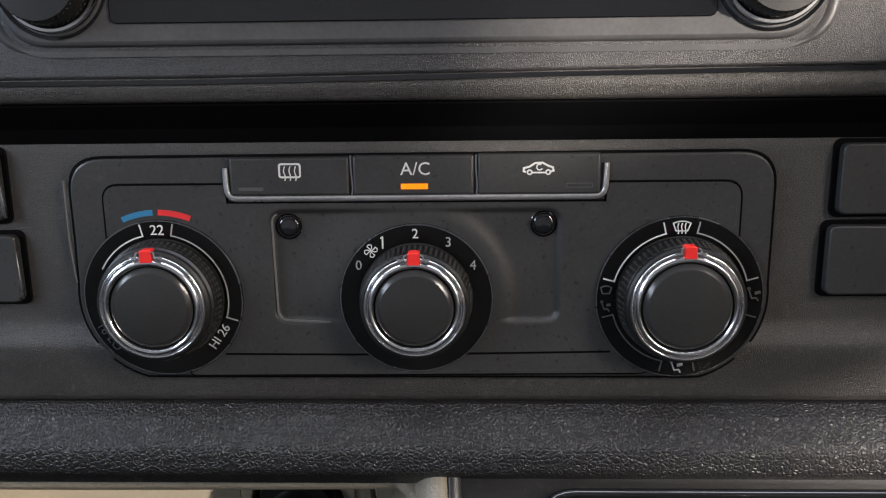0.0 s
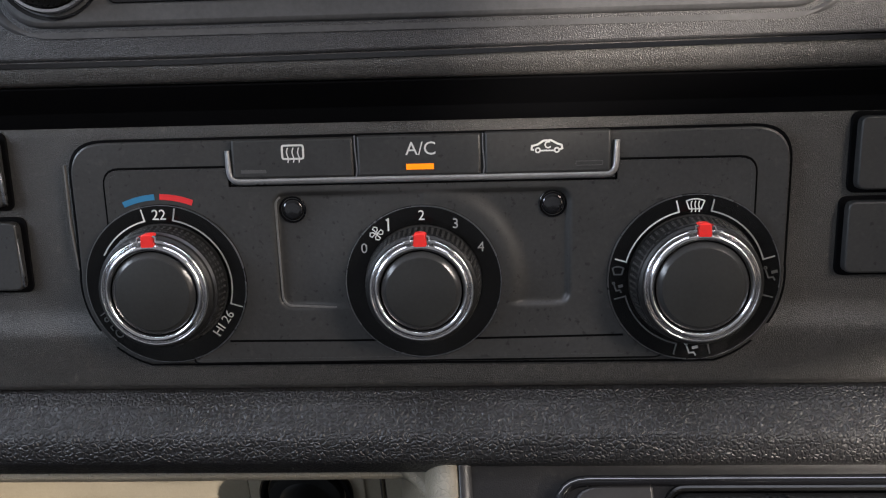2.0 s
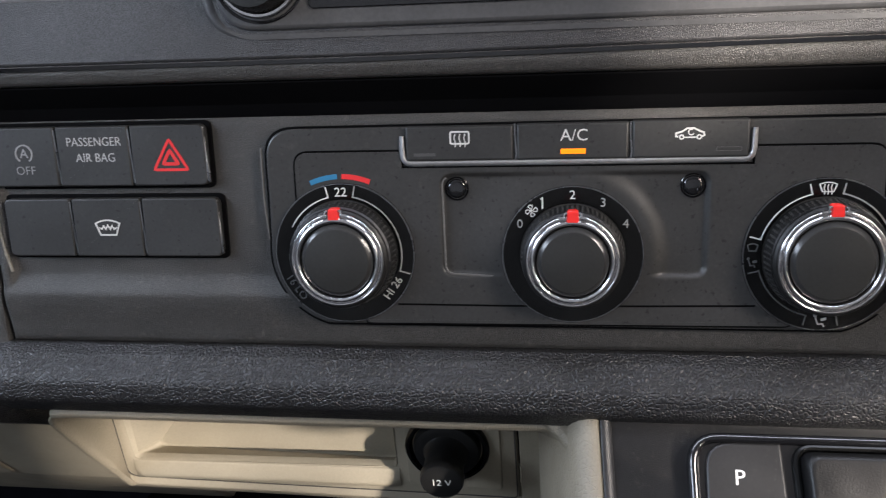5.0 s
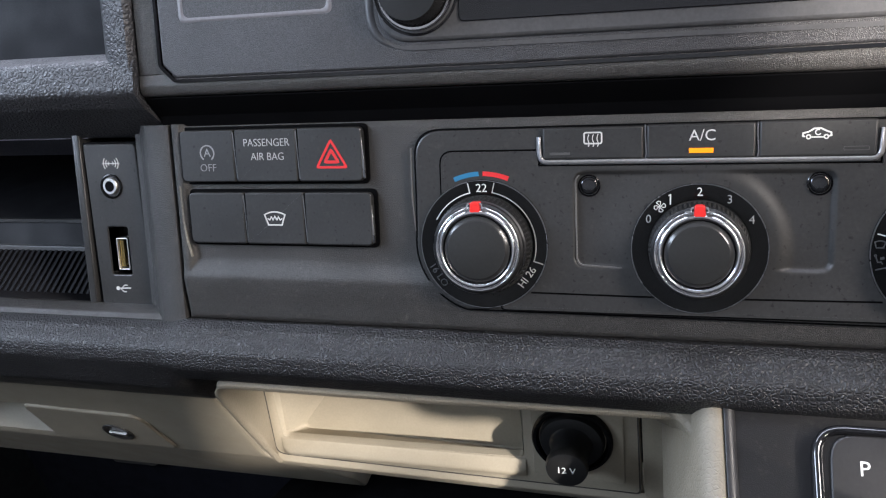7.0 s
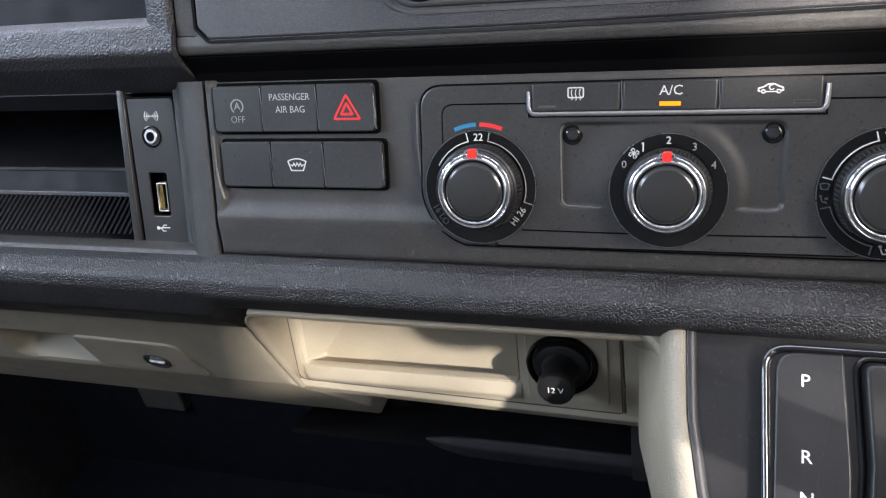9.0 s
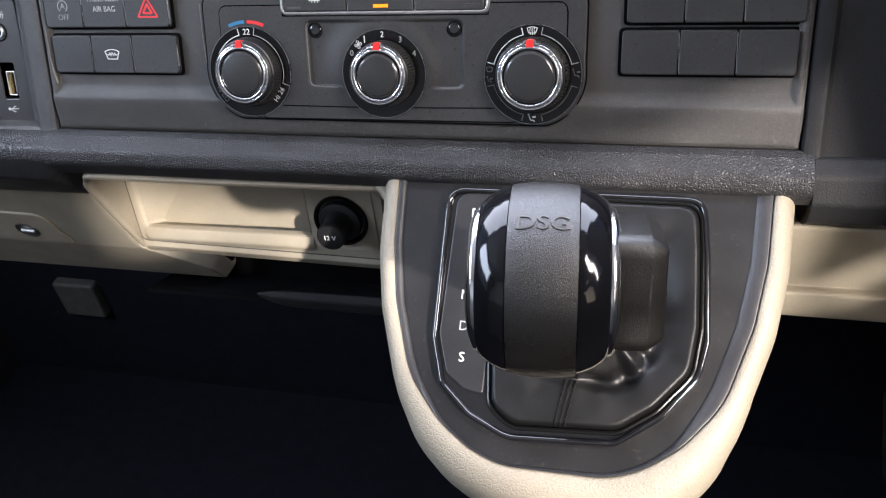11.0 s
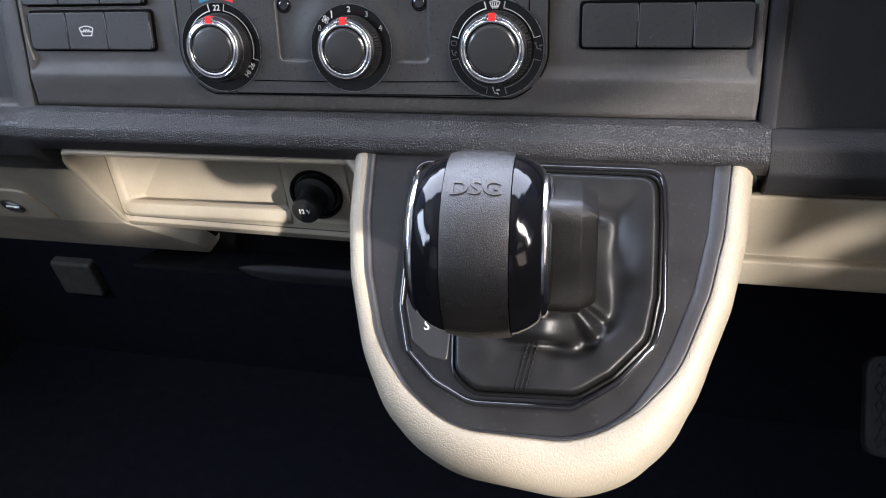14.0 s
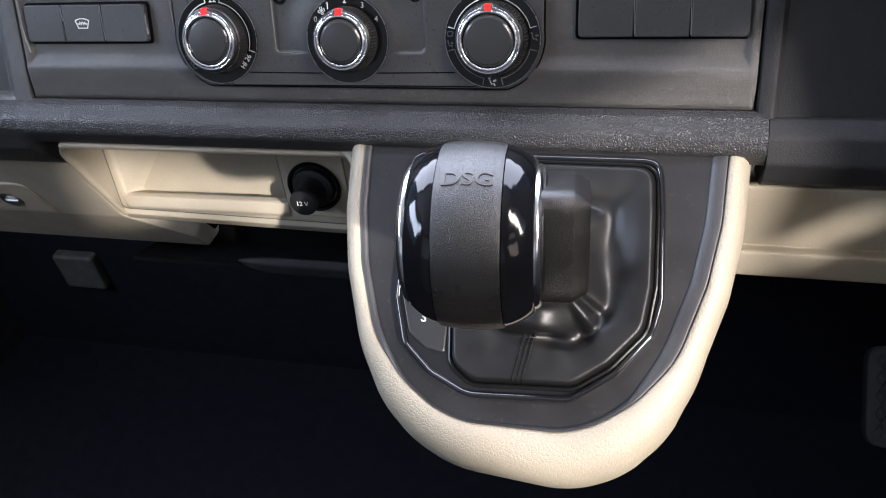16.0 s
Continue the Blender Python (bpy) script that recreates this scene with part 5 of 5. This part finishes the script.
neck_dir = (CON @ Vector((LEVER.x, LEVER.y, 0.02)) - KC)
nm = Matrix.Translation(KC) @ neck_dir.to_track_quat("Z", "Y").to_matrix().to_4x4()
part("lever_neck", lathe([(0.0150, 0.018), (0.0135, 0.030), (0.0120, 0.045), (0.0110, neck_dir.length)], seg=40), RUBBER, lever, fr=nm)
text = letters("DSG", 0.0070, -0.0002, 0, 0, bold=0.0001, wide=1.15, th=0.0002)
for v in text.verts:
    rho = knob_r(v.co.x) + 0.0005 + v.co.z
    q = radians(52) + v.co.y / rho
    v.co = Vector((v.co.x, -rho * math.cos(q), rho * math.sin(q)))
part("lettering", text, surface("embossed_grey", (0.045, 0.042, 0.039), 0.4), lever, "embossed grey letters", fr=Matrix.Translation(KC) @ pose(0, 0, 0, 0, 0, KNOB_TURN) @ Matrix.Diagonal((0.945, 0.920, 0.920, 1)))

# ---- brake pedal ----
pedal = thing("brake_pedal", (0.36, 0.34, -0.42), "black rubber brake pedal with a crossed tread", "pedal")
PM = Matrix.Translation((0.392, 0.34, -0.352)) @ pose(0, 0, 0, 62, 0, 0)
# base raised from black to make up for the dim footwell
TREAD = surface("raised_grey_rubber", (0.09, 0.09, 0.095), 0.5, grain=0.3)
part("pedal_pad", prism(rrect(-0.045, -0.046, 0.045, 0.046, 0.016), -0.012, 0.004, 0.003), TREAD, pedal, fr=PM)
tread = bmesh.new()
for i in range(-5, 6):
    for j in range(-6, 7):
        a, b = i * 0.0085 + (0.00425 if j % 2 else 0), j * 0.0080
        if abs(a) < 0.038 and abs(b) < 0.038:
            prism([(a - 0.0036, b), (a, b - 0.0066), (a + 0.0036, b), (a, b + 0.0066)], 0.003, 0.0062, 0.0008, 1, bm=tread)
part("pedal_tread", tread, TREAD, pedal, fr=PM)
part("pedal_arm", prism(rrect(-0.010, 0.03, 0.010, 0.62, 0.004), -0.024, -0.008, 0.002), RUBBER, pedal, fr=PM)

# ---- the cab round it ----


def slab(name, lo, hi, material, label, category):
    bm = bmesh.new()
    bmesh.ops.create_cube(bm, size=1.0)
    c = [(p + q) / 2 for p, q in zip(lo, hi)]
    bmesh.ops.transform(bm, matrix=Matrix.Translation(c) @ Matrix.Diagonal((hi[0] - lo[0], hi[1] - lo[1], hi[2] - lo[2], 1)), verts=bm.verts)
    me = bpy.data.meshes.new(name)
    bm.to_mesh(me)
    bm.free()
    me.materials.append(material)
    return tagged(new(name, me), label, category, kind="structure")


slab("floor", (-1.25, -1.45, -0.04), (0.83, 0.95, 0.0), CARPET, "black carpeted cab floor", "floor")
slab("wall_front", (-1.25, 0.62, 0.0), (0.83, 0.66, 1.20), CARPET, "black bulkhead of the footwell", "wall")
# closing wall out of view; headliner colour added as a soft reflector
slab("wall_rear", (-1.25, -1.45, 1.25), (0.83, -1.40, 1.95), HEADLINER, "unseen upper rear wall, made pale to bounce light forward", "wall")
slab("wall_rear", (-1.25, -1.45, 0.0), (0.83, -1.40, 1.25), CAB, "grey lined lower rear wall", "wall")
slab("ceiling", (-1.25, -1.45, 1.95), (0.83, 0.05, 1.99), HEADLINER, "grey cab headlining", "ceiling")
slab("dash_top", (-1.20, 0.12, 1.225), (0.78, 0.95, 1.25), FASCIA, "black dashboard top", "dashboard")
# added out of view to cut the driver lamp off the fascia's right end
slab("light_blocker", (0.45, -0.197, 0.60), (0.76, 0.10, 1.52), DARK_CAB, "unseen black slab that keeps window light off the right fascia", "dashboard")
DOOR, LINING = "black lined door below the window", "grey lining above the door window"
for x0, x1, nm, rear in ((0.78, 0.83, "wall_driver_side", -0.40), (-1.25, -1.20, "wall_passenger_side", -1.05)):
    slab(nm, (x0, -1.45, 0.0), (x1, 0.95, 1.12), DARK_CAB, DOOR, "wall")
    slab(nm, (x0, rear, 1.12), (x1, 0.02, 1.32), DARK_CAB, DOOR, "wall")
    slab(nm, (x0, rear, 1.86), (x1, 0.05, 1.99), CAB, LINING, "wall")
    slab(nm, (x0, 0.02, 1.12), (x1, 0.12, 1.86), CAB, "grey lined front pillar", "wall")
slab("wall_passenger_side", (-1.25, -1.45, 1.12), (-1.20, -1.05, 1.99), CAB, "grey lined door pillar", "wall")

# unseen driver side boards, cut to shape the sun patches, in (y, z)
TOP_EDGE = [(-0.592, 1.381), (-0.728, 1.399), (-0.858, 1.437), (-0.987, 1.515), (-1.047, 1.537)]
LOW_EDGE = [(-0.592, 1.164), (-0.814, 1.196), (-0.878, 1.372), (-0.894, 1.427), (-0.946, 1.441), (-0.986, 1.449), (-1.047, 1.461)]
UPPER_SUN_GAP = [(-0.596, 1.484), (-0.596, 1.565), (-0.744, 1.576), (-0.766, 1.511)]
SUN_STREAK_SLIT = [(-0.533, 1.251), (-0.548, 1.264), (-0.588, 1.251), (-0.573, 1.238)]
SIDE_WALL = Matrix(((0, 0, 1, 0.78), (1, 0, 0, 0), (0, 1, 0, 0), (0, 0, 0, 1)))
TOP_PIECE = [(-0.592, 1.99)] + [(-1.047, 1.99)] + TOP_EDGE[::-1]
for bm, lab in ((plate_with_hole(TOP_PIECE, UPPER_SUN_GAP, 0.0, 0.004, 0.0001), "unseen grey board round an added sun opening"),
                (loops(bmesh.new(), [at_h(LOW_EDGE + [(-1.047, 1.12), (-0.592, 1.12)], h) for h in (0.0, 0.004)]), "unseen grey board below the added sun opening"),
                (box(-1.45, -1.004, 1.12, 1.99, 0.0045, 0.0085), "unseen grey board that keeps sun off the flap"),
                (plate_with_hole([(-0.592, 1.12), (-0.40, 1.12), (-0.40, 1.99), (-0.592, 1.99)], SUN_STREAK_SLIT, 0.0, 0.004, 0.0001), "unseen grey board with an added slit for a sun streak")):
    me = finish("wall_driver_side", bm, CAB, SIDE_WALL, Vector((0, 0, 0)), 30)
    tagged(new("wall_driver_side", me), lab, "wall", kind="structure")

# a pale block low on the bulkhead of the passenger footwell
block = bmesh.new()
prism(rrect(-0.045, -0.042, 0.045, 0.042, 0.008), 0.0, 0.02, 0.006, bm=block)
bmesh.ops.transform(block, matrix=Matrix(((1, 0, 0, -0.937), (0, 0, -1, 0.62), (0, 1, 0, 0.232), (0, 0, 0, 1))), verts=block.verts)
me = finish("footwell_block", block, surface("dull_grey_plastic", (0.07, 0.064, 0.056), 0.6, vary=0.2), Matrix(), Vector((0, 0, 0)), 40)
tagged(new("footwell_block", me), "dull grey plastic block on the dark footwell bulkhead", "block")
